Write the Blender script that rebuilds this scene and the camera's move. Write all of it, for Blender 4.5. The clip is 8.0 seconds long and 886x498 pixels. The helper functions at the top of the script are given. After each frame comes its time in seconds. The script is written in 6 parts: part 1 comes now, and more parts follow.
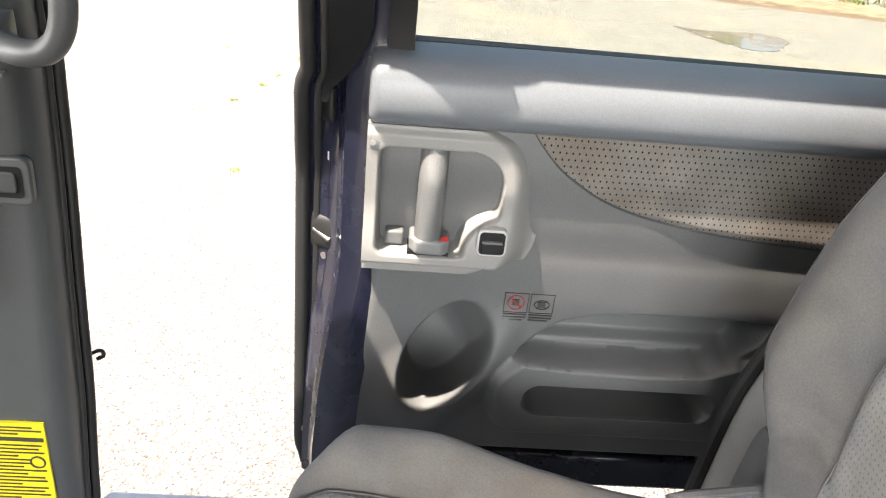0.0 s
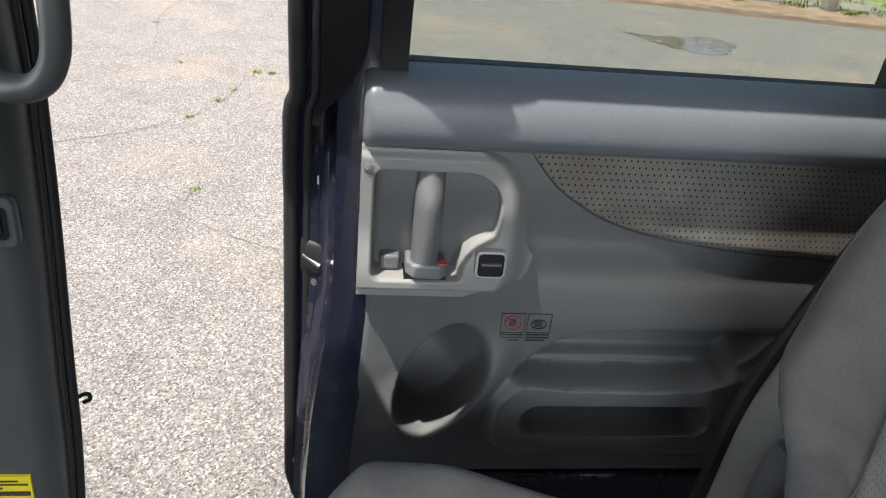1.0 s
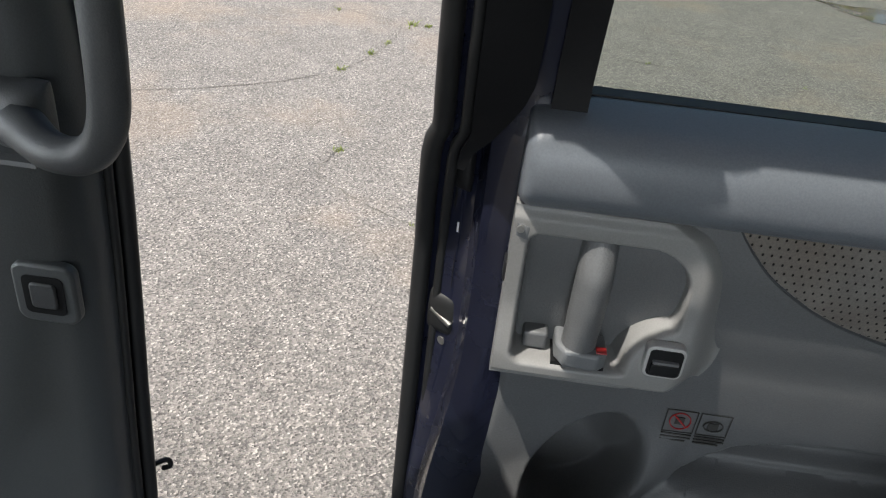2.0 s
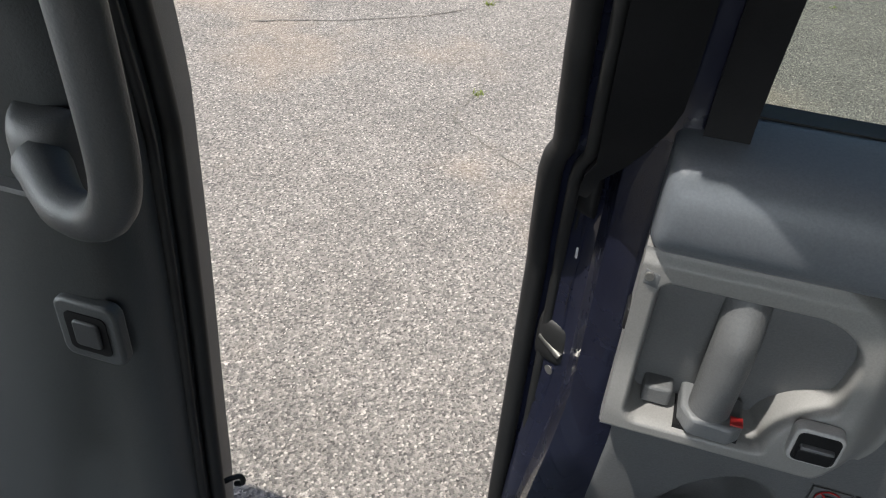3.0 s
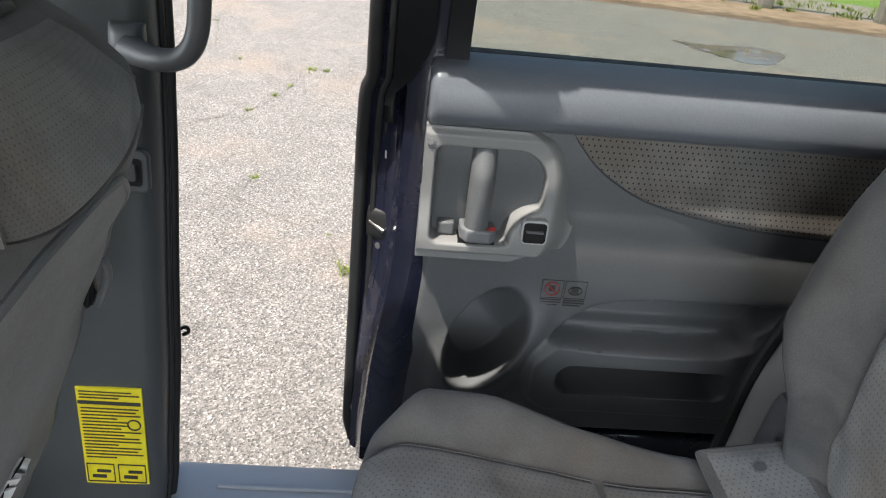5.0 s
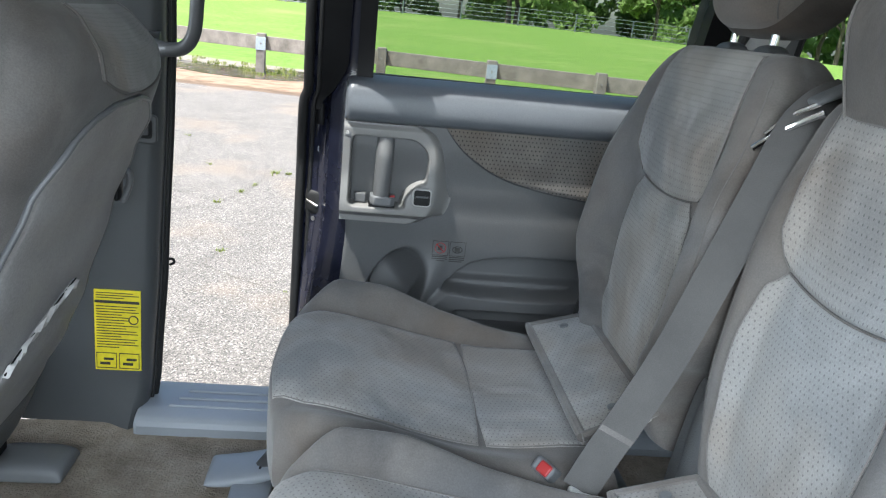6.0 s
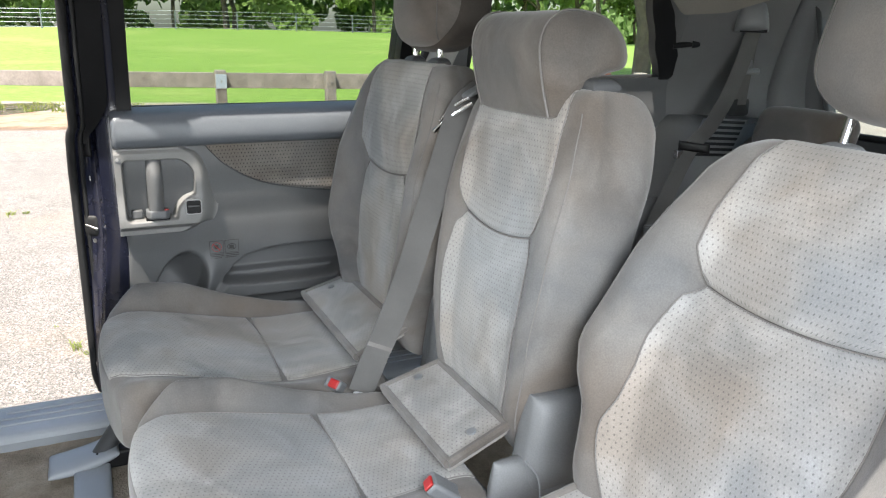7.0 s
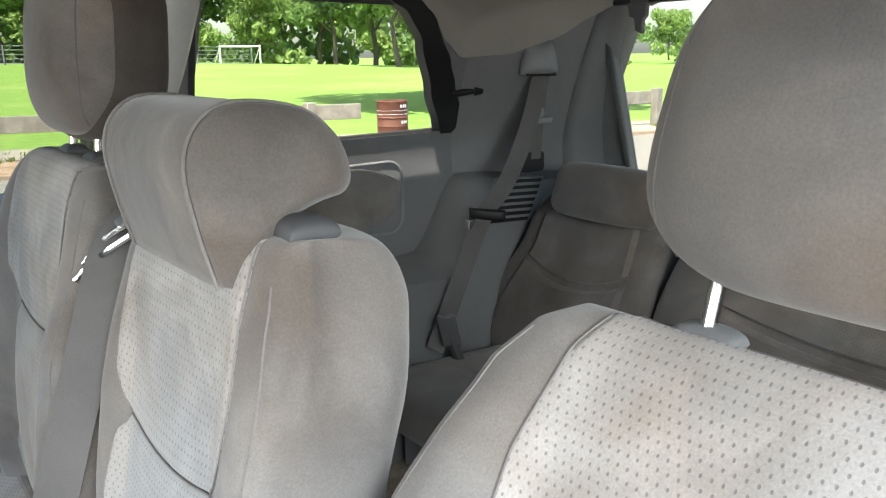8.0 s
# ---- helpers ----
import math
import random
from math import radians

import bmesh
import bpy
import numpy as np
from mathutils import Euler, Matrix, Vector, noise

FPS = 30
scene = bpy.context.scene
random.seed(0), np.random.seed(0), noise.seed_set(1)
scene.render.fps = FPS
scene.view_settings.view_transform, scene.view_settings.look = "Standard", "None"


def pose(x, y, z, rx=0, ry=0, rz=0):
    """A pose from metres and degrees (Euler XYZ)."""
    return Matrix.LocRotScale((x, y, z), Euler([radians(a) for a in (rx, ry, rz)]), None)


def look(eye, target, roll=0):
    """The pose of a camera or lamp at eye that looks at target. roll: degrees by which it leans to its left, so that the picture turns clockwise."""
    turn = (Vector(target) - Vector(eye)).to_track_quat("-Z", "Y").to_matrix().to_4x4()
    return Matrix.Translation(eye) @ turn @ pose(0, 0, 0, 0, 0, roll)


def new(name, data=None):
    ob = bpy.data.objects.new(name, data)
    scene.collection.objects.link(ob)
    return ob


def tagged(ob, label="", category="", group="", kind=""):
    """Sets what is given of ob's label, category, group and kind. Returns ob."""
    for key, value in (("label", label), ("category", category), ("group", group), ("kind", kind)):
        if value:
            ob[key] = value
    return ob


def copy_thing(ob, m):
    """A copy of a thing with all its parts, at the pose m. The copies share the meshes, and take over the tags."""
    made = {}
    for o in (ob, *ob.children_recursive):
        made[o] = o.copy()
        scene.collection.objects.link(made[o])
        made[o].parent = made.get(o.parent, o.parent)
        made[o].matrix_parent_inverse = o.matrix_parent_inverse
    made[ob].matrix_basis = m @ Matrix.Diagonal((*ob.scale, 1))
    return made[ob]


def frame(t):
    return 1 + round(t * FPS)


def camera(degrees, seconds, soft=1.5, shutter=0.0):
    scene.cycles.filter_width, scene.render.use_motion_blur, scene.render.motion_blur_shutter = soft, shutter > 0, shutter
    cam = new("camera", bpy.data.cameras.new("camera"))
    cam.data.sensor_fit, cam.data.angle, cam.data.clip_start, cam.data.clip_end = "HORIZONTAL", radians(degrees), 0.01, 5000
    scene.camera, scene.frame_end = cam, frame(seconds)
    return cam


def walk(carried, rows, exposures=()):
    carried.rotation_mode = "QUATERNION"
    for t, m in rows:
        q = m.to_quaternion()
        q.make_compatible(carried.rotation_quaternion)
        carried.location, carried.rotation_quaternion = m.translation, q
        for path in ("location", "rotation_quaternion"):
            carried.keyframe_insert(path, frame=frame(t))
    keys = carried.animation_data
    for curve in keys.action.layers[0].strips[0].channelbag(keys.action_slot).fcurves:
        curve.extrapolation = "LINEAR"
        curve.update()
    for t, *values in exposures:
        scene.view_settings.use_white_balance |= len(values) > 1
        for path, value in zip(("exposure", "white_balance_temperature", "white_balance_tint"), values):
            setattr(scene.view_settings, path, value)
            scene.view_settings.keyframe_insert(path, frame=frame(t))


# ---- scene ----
cam = camera(58.76, 8.0, soft=1.15)
PATH = [
    (0, (0.1163, -0.1426, 1.3139), (0.2571, 1.6329, 0.4042), 5.88),
    (0.5, (0.1183, -0.1465, 1.3351), (0.3229, 1.6341, 0.4476), 5.80),
    (1, (0.0580, -0.1038, 1.3157), (0.3105, 1.6734, 0.4337), 5.47),
    (1.2, (0.0113, -0.0831, 1.3130), (0.2986, 1.6879, 0.4294), 5.51),
    (2.3, (0.0502, 0.2553, 1.3444), (-0.1685, 1.9101, 0.2427), 6.19),
    (2.5, (0.0503, 0.2944, 1.3446), (-0.2163, 1.9114, 0.1982), 5.75),
    (3, (0.0451, 0.3237, 1.3557), (-0.3470, 1.8730, 0.1531), 4.66),
    (3.5, (0.0503, 0.3234, 1.3362), (-0.2459, 1.9001, 0.1420), 6.80),
    (4, (0.0551, 0.2949, 1.3787), (-0.1162, 1.8931, 0.1884), 7.49),
    (4.2, (0.0552, 0.2554, 1.3757), (-0.1467, 1.8635, 0.2038), 6.38),
    (5.3, (0.0189, -0.4373, 1.3050), (0.2957, 1.3906, 0.5421), 5.71),
    (5.5, (0.0621, -0.5066, 1.2822), (0.3577, 1.3425, 0.5797), 5.54),
    (6, (0.1295, -0.8912, 1.2109), (0.3431, 1.0164, 0.6493), 5.91),
    (6.5, (0.0793, -1.1994, 1.2517), (0.5242, 0.6763, 0.7189), 2.40),
    (7, (0.0281, -1.2905, 1.2730), (0.8208, 0.4665, 0.7396), 0.67),
    (7.5, (0.2071, -1.1910, 1.2844), (1.2352, 0.4479, 0.7776), -0.06),
    (8, (0.4215, -0.8882, 1.3410), (1.6141, 0.6438, 0.8612), -1.08),
]
walk(cam, [(t, look(eye, target, roll)) for t, eye, target, roll in PATH], exposures=[(0.0, 2.42, 7200, 13), (0.4, 2.3, 6800, 12), (0.9, 1.3, 6450, 10), (1.2, 1.0, 6450, 10), (2.3, 0.62, 6400, 9), (4.2, 0.62, 6400, 9), (5.3, 1.2, 6450, 10), (5.9, 1.2, 6050, 7), (6.4, 1.55, 6400, 9), (7.0, 1.52, 6600, 10), (7.5, 1.48, 6600, 10), (8.0, 1.76, 6700, 10)])

# ---- world and sun ----
SUN_DIR = Vector((0.40, 0.26, -1.0)).normalized()
world = bpy.data.worlds.new("world")
scene.world = world
world.use_nodes = True
wn = world.node_tree
sky = wn.nodes.new("ShaderNodeTexSky")
sky.sky_type, sky.sun_disc = "NISHITA", False
sky.sun_elevation = math.asin(-SUN_DIR.z)
sky.sun_rotation = math.atan2(-SUN_DIR.x, -SUN_DIR.y)
sky.air_density, sky.dust_density = 1.0, 2.5
wn.links.new(sky.outputs["Color"], wn.nodes["Background"].inputs["Color"])
wn.nodes["Background"].inputs["Strength"].default_value = 0.15
sun = new("sun", bpy.data.lights.new("sun", "SUN"))
sun.data.energy, sun.data.angle, sun.data.color = 4.6, radians(0.6), (1.0, 0.95, 0.87)
sun.matrix_world = look((0, 0, 8), Vector((0, 0, 8)) + SUN_DIR)


# skylight through the open left door, from above and level, the windscreen and the quarter window
for nm, eye, to, w, h, watts in (("door_skylight", (0.0, -2.60, 1.85), (0.30, 0.2, 0.70), 1.60, 1.00, 54.0), ("door_opening_light", (-0.05, -2.30, 0.60), (0.30, 0.1, 0.75), 1.60, 0.60, 4.0), 
                                 ("windscreen_skylight", (-1.55, -0.16, 1.28), (0.1, 0.0, 0.85), 1.4, 0.55, 18.0), ("quarter_window_light", (1.45, -1.10, 1.30), (1.75, 0.6, 1.0), 0.70, 0.30, 1.0)):
    lamp = new(nm, bpy.data.lights.new(nm, "AREA"))
    lamp.data.shape, lamp.data.size, lamp.data.size_y, lamp.data.energy, lamp.data.color = "RECTANGLE", w, h, watts, (0.90, 0.96, 1.0)
    lamp.matrix_world = look(eye, to)


# ---- small tools ----
def thing(name, label, category, kind="", group="", at=(0, 0, 0)):
    ob = new(name)
    ob.location = at
    return tagged(ob, label, category, group, kind)


def mesh_of(bm, name, smooth=True):
    bmesh.ops.recalc_face_normals(bm, faces=bm.faces[:])
    me = bpy.data.meshes.new(name)
    bm.to_mesh(me)
    bm.free()
    me.polygons.foreach_set("use_smooth", [smooth] * len(me.polygons))
    return me


def part(name, bm, material, parent=None, label="", smooth=True, bevel=0.0, angle=35):
    """One mesh object of its own; a child where a parent is given."""
    ob = new(name, mesh_of(bm, name, smooth))
    ob.data.materials.append(material)
    if parent:
        ob.parent = parent
        ob.matrix_parent_inverse = Matrix.Translation(-parent.location) if not parent.parent else Matrix()
    if smooth:
        ob.data.set_sharp_from_angle(angle=radians(angle))
    if bevel:
        mod = ob.modifiers.new("bevel", "BEVEL")
        mod.width, mod.segments, mod.limit_method, mod.angle_limit = bevel, 3, "ANGLE", radians(40)
    return tagged(ob, label)


def sm(a, b, x):
    t = min(max((x - a) / (b - a), 0.0), 1.0)
    return t * t * (3 - 2 * t)


def lerp(a, b, t):
    return a + (b - a) * t


def table(keys, x):
    """Smooth lookup in (x, value) pairs."""
    if x <= keys[0][0]:
        return keys[0][1]
    for (x0, v0), (x1, v1) in zip(keys, keys[1:]):
        if x <= x1:
            return lerp(v0, v1, sm(x0, x1, x) * 0.5 + 0.5 * (x - x0) / (x1 - x0))
    return keys[-1][1]


def slab(front, back, nu, nv, uv=(1.0, 1.0), even=True):
    """A closed solid between two sheets front(a, b) and back(a, b), a and b from 0 to 1."""
    bm = bmesh.new()
    lay = bm.loops.layers.uv.new("UVMap")
    soft = lambda t: 0.5 - 0.5 * math.cos(math.pi * t)
    ease = (lambda t: t) if even else (lambda t: soft(lerp(t, soft(t), 0.75)))
    A = [ease(i / nu) for i in range(nu + 1)]
    B = [ease(j / nv) for j in range(nv + 1)]
    f = [[bm.verts.new(front(a, b)) for b in B] for a in A]
    k = [[bm.verts.new(back(a, b)) for b in B] for a in A]

    def quad(vs, uvs):
        fc = bm.faces.new(vs)
        for lp, (p, q) in zip(fc.loops, uvs):
            lp[lay].uv = (p * uv[0], q * uv[1])

    for i in range(nu):
        for j in range(nv):
            c = [(A[i], B[j]), (A[i + 1], B[j]), (A[i + 1], B[j + 1]), (A[i], B[j + 1])]
            quad([f[i][j], f[i + 1][j], f[i + 1][j + 1], f[i][j + 1]], c)
            quad([k[i][j + 1], k[i + 1][j + 1], k[i + 1][j], k[i][j]], [c[3], c[2], c[1], c[0]])
    rim = [(i, 0) for i in range(nu)] + [(nu, j) for j in range(nv)] + [(i, nv) for i in range(nu, 0, -1)] + [(0, j) for j in range(nv, 0, -1)]
    for (i, j), (m, n) in zip(rim, rim[1:] + rim[:1]):
        quad([f[i][j], k[i][j], k[m][n], f[m][n]], [(A[i], B[j]), (A[i], B[j]), (A[m], B[n]), (A[m], B[n])])
    return bm


def roundness(a, b, p):
    u, v = abs(2 * a - 1), abs(2 * b - 1)
    return max(1 - u ** p, 0) ** (1 / p) * max(1 - v ** p, 0) ** (1 / p)


def pillow(S, N, tf, tb, nu=28, nv=28, p=5.0, uv=(1, 1)):
    """A stuffed body round the sheet S(a, b): tf thick along N, tb against it, with rounded rims."""
    N = Vector(N).normalized()
    F = tf if callable(tf) else (lambda a, b: tf)
    return slab(lambda a, b: Vector(S(a, b)) + N * F(a, b) * roundness(a, b, p),
                lambda a, b: Vector(S(a, b)) - N * tb * roundness(a, b, p), nu, nv, uv, even=False)


def rounder(a, b, k=0.5):
    """The unit square with its corners drawn in."""
    u, v = 2 * a - 1, 2 * b - 1
    return .5 + .5 * u * lerp(1, math.sqrt(1 - v * v / 2), k * v * v), .5 + .5 * v * lerp(1, math.sqrt(1 - u * u / 2), k * u * u)


def box(x0, x1, y0, y1, z0, z1, bm=None):
    bm = bm or bmesh.new()
    m = Matrix.Translation(((x0 + x1) / 2, (y0 + y1) / 2, (z0 + z1) / 2)) @ Matrix.Diagonal((x1 - x0, y1 - y0, z1 - z0, 1))
    bmesh.ops.create_cube(bm, size=1, matrix=m)
    return bm


def rod(p, q, r, bm=None, seg=16, r2=None):
    bm = bm or bmesh.new()
    p, q = Vector(p), Vector(q)
    m = Matrix.Translation((p + q) / 2) @ (q - p).to_track_quat("Z", "Y").to_matrix().to_4x4()
    bmesh.ops.create_cone(bm, cap_ends=True, segments=seg, radius1=r, radius2=r if r2 is None else r2, depth=(q - p).length, matrix=m)
    return bm


def tube(points, r, seg=10, bm=None, closed=False):
    """A round bar along points."""
    bm = bm or bmesh.new()
    P = [Vector(p) for p in points]
    rings = []
    for i, p in enumerate(P):
        d = (P[min(i + 1, len(P) - 1)] - P[max(i - 1, 0)]).normalized()
        if not rings:
            s = d.cross(Vector((0, 0, 1)) if abs(d.z) < 0.9 else Vector((1, 0, 0)))
        s = (s - d * s.dot(d)).normalized()
        t = s.cross(d)
        rr = r(i / (len(P) - 1)) if callable(r) else r
        rings.append([bm.verts.new(p + (s * math.cos(w) + t * math.sin(w)) * rr) for w in (2 * math.pi * k / seg for k in range(seg))])
    for A, B in zip(rings, rings[1:]):
        for k in range(seg):
            bm.faces.new([A[k], A[(k + 1) % seg], B[(k + 1) % seg], B[k]])
    bm.faces.new(rings[0][::-1])
    bm.faces.new(rings[-1])
    return bm


def spline(points, n=8):
    """Catmull-Rom points along a line."""
    P = [Vector(p) for p in points]
    P = [P[0] * 2 - P[1]] + P + [P[-1] * 2 - P[-2]]
    out = []
    for i in range(1, len(P) - 2):
        for k in range(n):
            t = k / n
            a, b, c, d = P[i - 1], P[i], P[i + 1], P[i + 2]
            out.append(0.5 * (2 * b + (c - a) * t + (2 * a - 5 * b + 4 * c - d) * t * t + (3 * b - a - 3 * c + d) * t ** 3))
    return out + [P[-2]]


def strap(points, width, thick, side):
    """A belt along points, its width along side."""
    P = spline(points, 8)
    side = Vector(side).normalized()

    def at(a, b, o):
        x = b * (len(P) - 1)
        i = min(int(x), len(P) - 2)
        p = P[i].lerp(P[i + 1], x - i)
        n = (P[i + 1] - P[i]).normalized().cross(side).normalized()
        return p + side * (a - 0.5) * width + n * o
    return slab(lambda a, b: at(a, b, thick / 2), lambda a, b: at(a, b, -thick / 2), 2, 4 * len(points) * 2, (width, 1.0))


def prism(outline, axis, lo, hi, bm=None):
    """An outline pushed along an axis: 'y' takes (x, z) pairs, 'x' takes (y, z), 'z' takes (x, y)."""
    bm = bm or bmesh.new()
    put = {"y": lambda p, o: (p[0], o, p[1]), "x": lambda p, o: (o, p[0], p[1]), "z": lambda p, o: (p[0], p[1], o)}[axis]
    a = [bm.verts.new(put(p, lo)) for p in outline]
    b = [bm.verts.new(put(p, hi)) for p in outline]
    bm.faces.new(a)
    bm.faces.new(b[::-1])
    for i in range(len(a)):
        j = (i + 1) % len(a)
        bm.faces.new([a[i], b[i], b[j], a[j]])
    return bm


def rounded(x0, x1, z0, z1, r, n=5):
    pts = []
    for cx, cz, w in ((x1 - r, z1 - r, 0), (x0 + r, z1 - r, 90), (x0 + r, z0 + r, 180), (x1 - r, z0 + r, 270)):
        pts += [(cx + r * math.cos(radians(w + 90 * k / n)), cz + r * math.sin(radians(w + 90 * k / n))) for k in range(n + 1)]
    return pts


def sd_box(x, z, x0, x1, z0, z1, r):
    """Distance to a rounded box, negative inside."""
    qx, qz = abs(x - (x0 + x1) / 2) - (x1 - x0) / 2 + r, abs(z - (z0 + z1) / 2) - (z1 - z0) / 2 + r
    return math.hypot(max(qx, 0), max(qz, 0)) + min(max(qx, qz), 0) - r


# ---- materials ----
def shader(name):
    m = bpy.data.materials.new(name)
    m.use_nodes = True
    return m, m.node_tree, m.node_tree.nodes["Principled BSDF"]


def noise_of(nt, vec, scale, detail=4, rough=0.55):
    n = nt.nodes.new("ShaderNodeTexNoise")
    n.inputs["Scale"].default_value, n.inputs["Detail"].default_value, n.inputs["Roughness"].default_value = scale, detail, rough
    nt.links.new(vec, n.inputs["Vector"])
    return n.outputs["Fac"]


def ramp(nt, fac, stops):
    r = nt.nodes.new("ShaderNodeValToRGB")
    e = r.color_ramp.elements
    while len(e) < len(stops):
        e.new(0.5)
    for el, (pos, col) in zip(e, stops):
        el.position = pos
        el.color = (*col, 1) if len(col) == 3 else col
    nt.links.new(fac, r.inputs["Fac"])
    return r.outputs["Color"]


def mix(nt, fac, a, b, kind="MIX"):
    m = nt.nodes.new("ShaderNodeMix")
    m.data_type, m.blend_type = "RGBA", kind
    for sock, val in ((m.inputs["Factor"], fac), (m.inputs["A"], a), (m.inputs["B"], b)):
        if hasattr(val, "is_output"):
            nt.links.new(val, sock)
        else:
            sock.default_value = val if isinstance(val, (int, float)) else (*val, 1)
    return m.outputs["Result"]


def calc(nt, op, a, b=None, clamp=False):
    m = nt.nodes.new("ShaderNodeMath")
    m.operation, m.use_clamp = op, clamp
    for sock, val in zip(m.inputs, (a, b)):
        if val is None:
            continue
        if hasattr(val, "is_output"):
            nt.links.new(val, sock)
        else:
            sock.default_value = val
    return m.outputs["Value"]


def bump(nt, bsdf, height, strength, distance, normal=None):
    b = nt.nodes.new("ShaderNodeBump")
    b.inputs["Strength"].default_value, b.inputs["Distance"].default_value = strength, distance
    nt.links.new(height, b.inputs["Height"])
    if normal:
        nt.links.new(normal, b.inputs["Normal"])
    nt.links.new(b.outputs["Normal"], bsdf.inputs["Normal"])
    return b.outputs["Normal"]


def surface(name, dark, light, rough=0.6, stain=6.0, grain=180.0, relief=0.0006, metal=0.0, strength=0.5, coat=0.0, sheen=0.0, spec=0.5):
    """A surface with stains at one scale, grain at another, and fine relief."""
    m, nt, b = shader(name)
    vec = nt.nodes.new("ShaderNodeTexCoord").outputs["Object"]
    s, g = noise_of(nt, vec, stain, 5, 0.6), noise_of(nt, vec, grain, 3, 0.6)
    base = ramp(nt, s, [(0.28, dark), (0.72, light)])
    tone = ramp(nt, g, [(0.3, (0.82, 0.82, 0.82)), (0.7, (1.0, 1.0, 1.0))])
    nt.links.new(mix(nt, 1.0, base, tone, "MULTIPLY"), b.inputs["Base Color"])
    nt.links.new(calc(nt, "MULTIPLY_ADD", s, 0.18), b.inputs["Roughness"])
    b.inputs["Roughness"].links[0].from_node.inputs[2].default_value = rough - 0.09
    b.inputs["Metallic"].default_value, b.inputs["Coat Weight"].default_value = metal, coat
    b.inputs["Sheen Weight"].default_value, b.inputs["Specular IOR Level"].default_value = sheen, spec
    b.inputs["Sheen Roughness"].default_value = 0.5
    if relief:
        bump(nt, b, g, strength, relief)
    return m


def perforated(name, dark, light, holes=0.5, pitch=0.0086, deep=0.2):
    """Knitted seat cloth with staggered rows of small pin holes, laid along the cloth, scuffed and stained."""
    m, nt, b = shader(name)
    tc = nt.nodes.new("ShaderNodeTexCoord")
    sep = nt.nodes.new("ShaderNodeSeparateXYZ")
    nt.links.new(tc.outputs["UV"], sep.inputs[0])
    v = calc(nt, "DIVIDE", sep.outputs["Y"], pitch)
    row = calc(nt, "FLOOR", v)
    shift = calc(nt, "MULTIPLY", calc(nt, "MODULO", row, 2.0), 0.5)
    u = calc(nt, "ADD", calc(nt, "DIVIDE", sep.outputs["X"], pitch * 0.95), shift)
    fu = calc(nt, "ABSOLUTE", calc(nt, "SUBTRACT", calc(nt, "FRACT", u), 0.5))
    fv = calc(nt, "ABSOLUTE", calc(nt, "SUBTRACT", calc(nt, "FRACT", v), 0.5))
    far = calc(nt, "ADD", calc(nt, "POWER", calc(nt, "DIVIDE", fu, 0.14), 2.0), calc(nt, "POWER", calc(nt, "DIVIDE", fv, 0.18), 2.0))
    hole = calc(nt, "SUBTRACT", 1.0, calc(nt, "MULTIPLY_ADD", far, 1.1), True)
    hole.node.inputs[1].links[0].from_node.inputs[2].default_value = -0.5
    base, g, n = worn(nt, tc.outputs["Object"], dark, light)
    ink = mix(nt, 1.0, base, (deep, deep, deep), "MULTIPLY")
    nt.links.new(mix(nt, calc(nt, "MULTIPLY", hole, holes, True), base, ink), b.inputs["Base Color"])
    b.inputs["Roughness"].default_value, b.inputs["Sheen Weight"].default_value = 0.95, 0.15
    b.inputs["Specular IOR Level"].default_value = 0.15
    n1 = bump(nt, b, calc(nt, "SUBTRACT", 1.0, hole), 0.3, 0.0012)
    n2 = bump(nt, b, n, 0.3, 0.02, n1)
    bump(nt, b, g, 0.35, 0.0008, n2)
    return m


def worn(nt, vec, dark, light, amount=0.4):
    """Brushed nap, pale scuffs, brown and grey-blue stains, fine grain."""
    warp = nt.nodes.new("ShaderNodeTexNoise")
    nt.links.new(vec, warp.inputs["Vector"])
    warp.inputs["Scale"].default_value = 3.0
    add = nt.nodes.new("ShaderNodeVectorMath")
    add.operation = "MULTIPLY_ADD"
    nt.links.new(warp.outputs["Color"], add.inputs[0])
    add.inputs[1].default_value = (0.28, 0.28, 0.28)
    nt.links.new(vec, add.inputs[2])
    nap, g = noise_of(nt, add.outputs[0], 5.5, 4, 0.5), noise_of(nt, vec, 420.0, 2, 0.6)
    scuff = noise_of(nt, add.outputs[0], 13.0, 3, 0.55)
    soil = noise_of(nt, add.outputs[0], 4.3, 3, 0.5)
    base = ramp(nt, nap, [(0.33, dark), (0.66, light)])
    pale = tuple(min(1.0, c * 1.32) for c in light)
    base = mix(nt, ramp(nt, scuff, [(0.50, (0, 0, 0)), (0.70, (amount, amount, amount))]), base, pale)
    base = mix(nt, 1.0, base, ramp(nt, soil, [(0.36, (0.84, 0.89, 0.95)), (0.5, (1.04, 1.04, 1.04)), (0.68, (0.88, 0.80, 0.73))]), "MULTIPLY")
    base = mix(nt, 1.0, base, ramp(nt, g, [(0.3, (0.8, 0.8, 0.8)), (0.7, (1, 1, 1))]), "MULTIPLY")
    return base, g, nap


def velour(name, dark, light, sheen=0.2):
    """Plain brushed seat cloth."""
    m, nt, b = shader(name)
    vec = nt.nodes.new("ShaderNodeTexCoord").outputs["Object"]
    base, g, n = worn(nt, vec, dark, light, 0.28)
    nt.links.new(base, b.inputs["Base Color"])
    b.inputs["Roughness"].default_value, b.inputs["Sheen Weight"].default_value = 0.97, sheen
    b.inputs["Sheen Roughness"].default_value, b.inputs["Specular IOR Level"].default_value = 0.5, 0.15
    n1 = bump(nt, b, n, 0.3, 0.02)
    bump(nt, b, g, 0.4, 0.0007, n1)
    return m


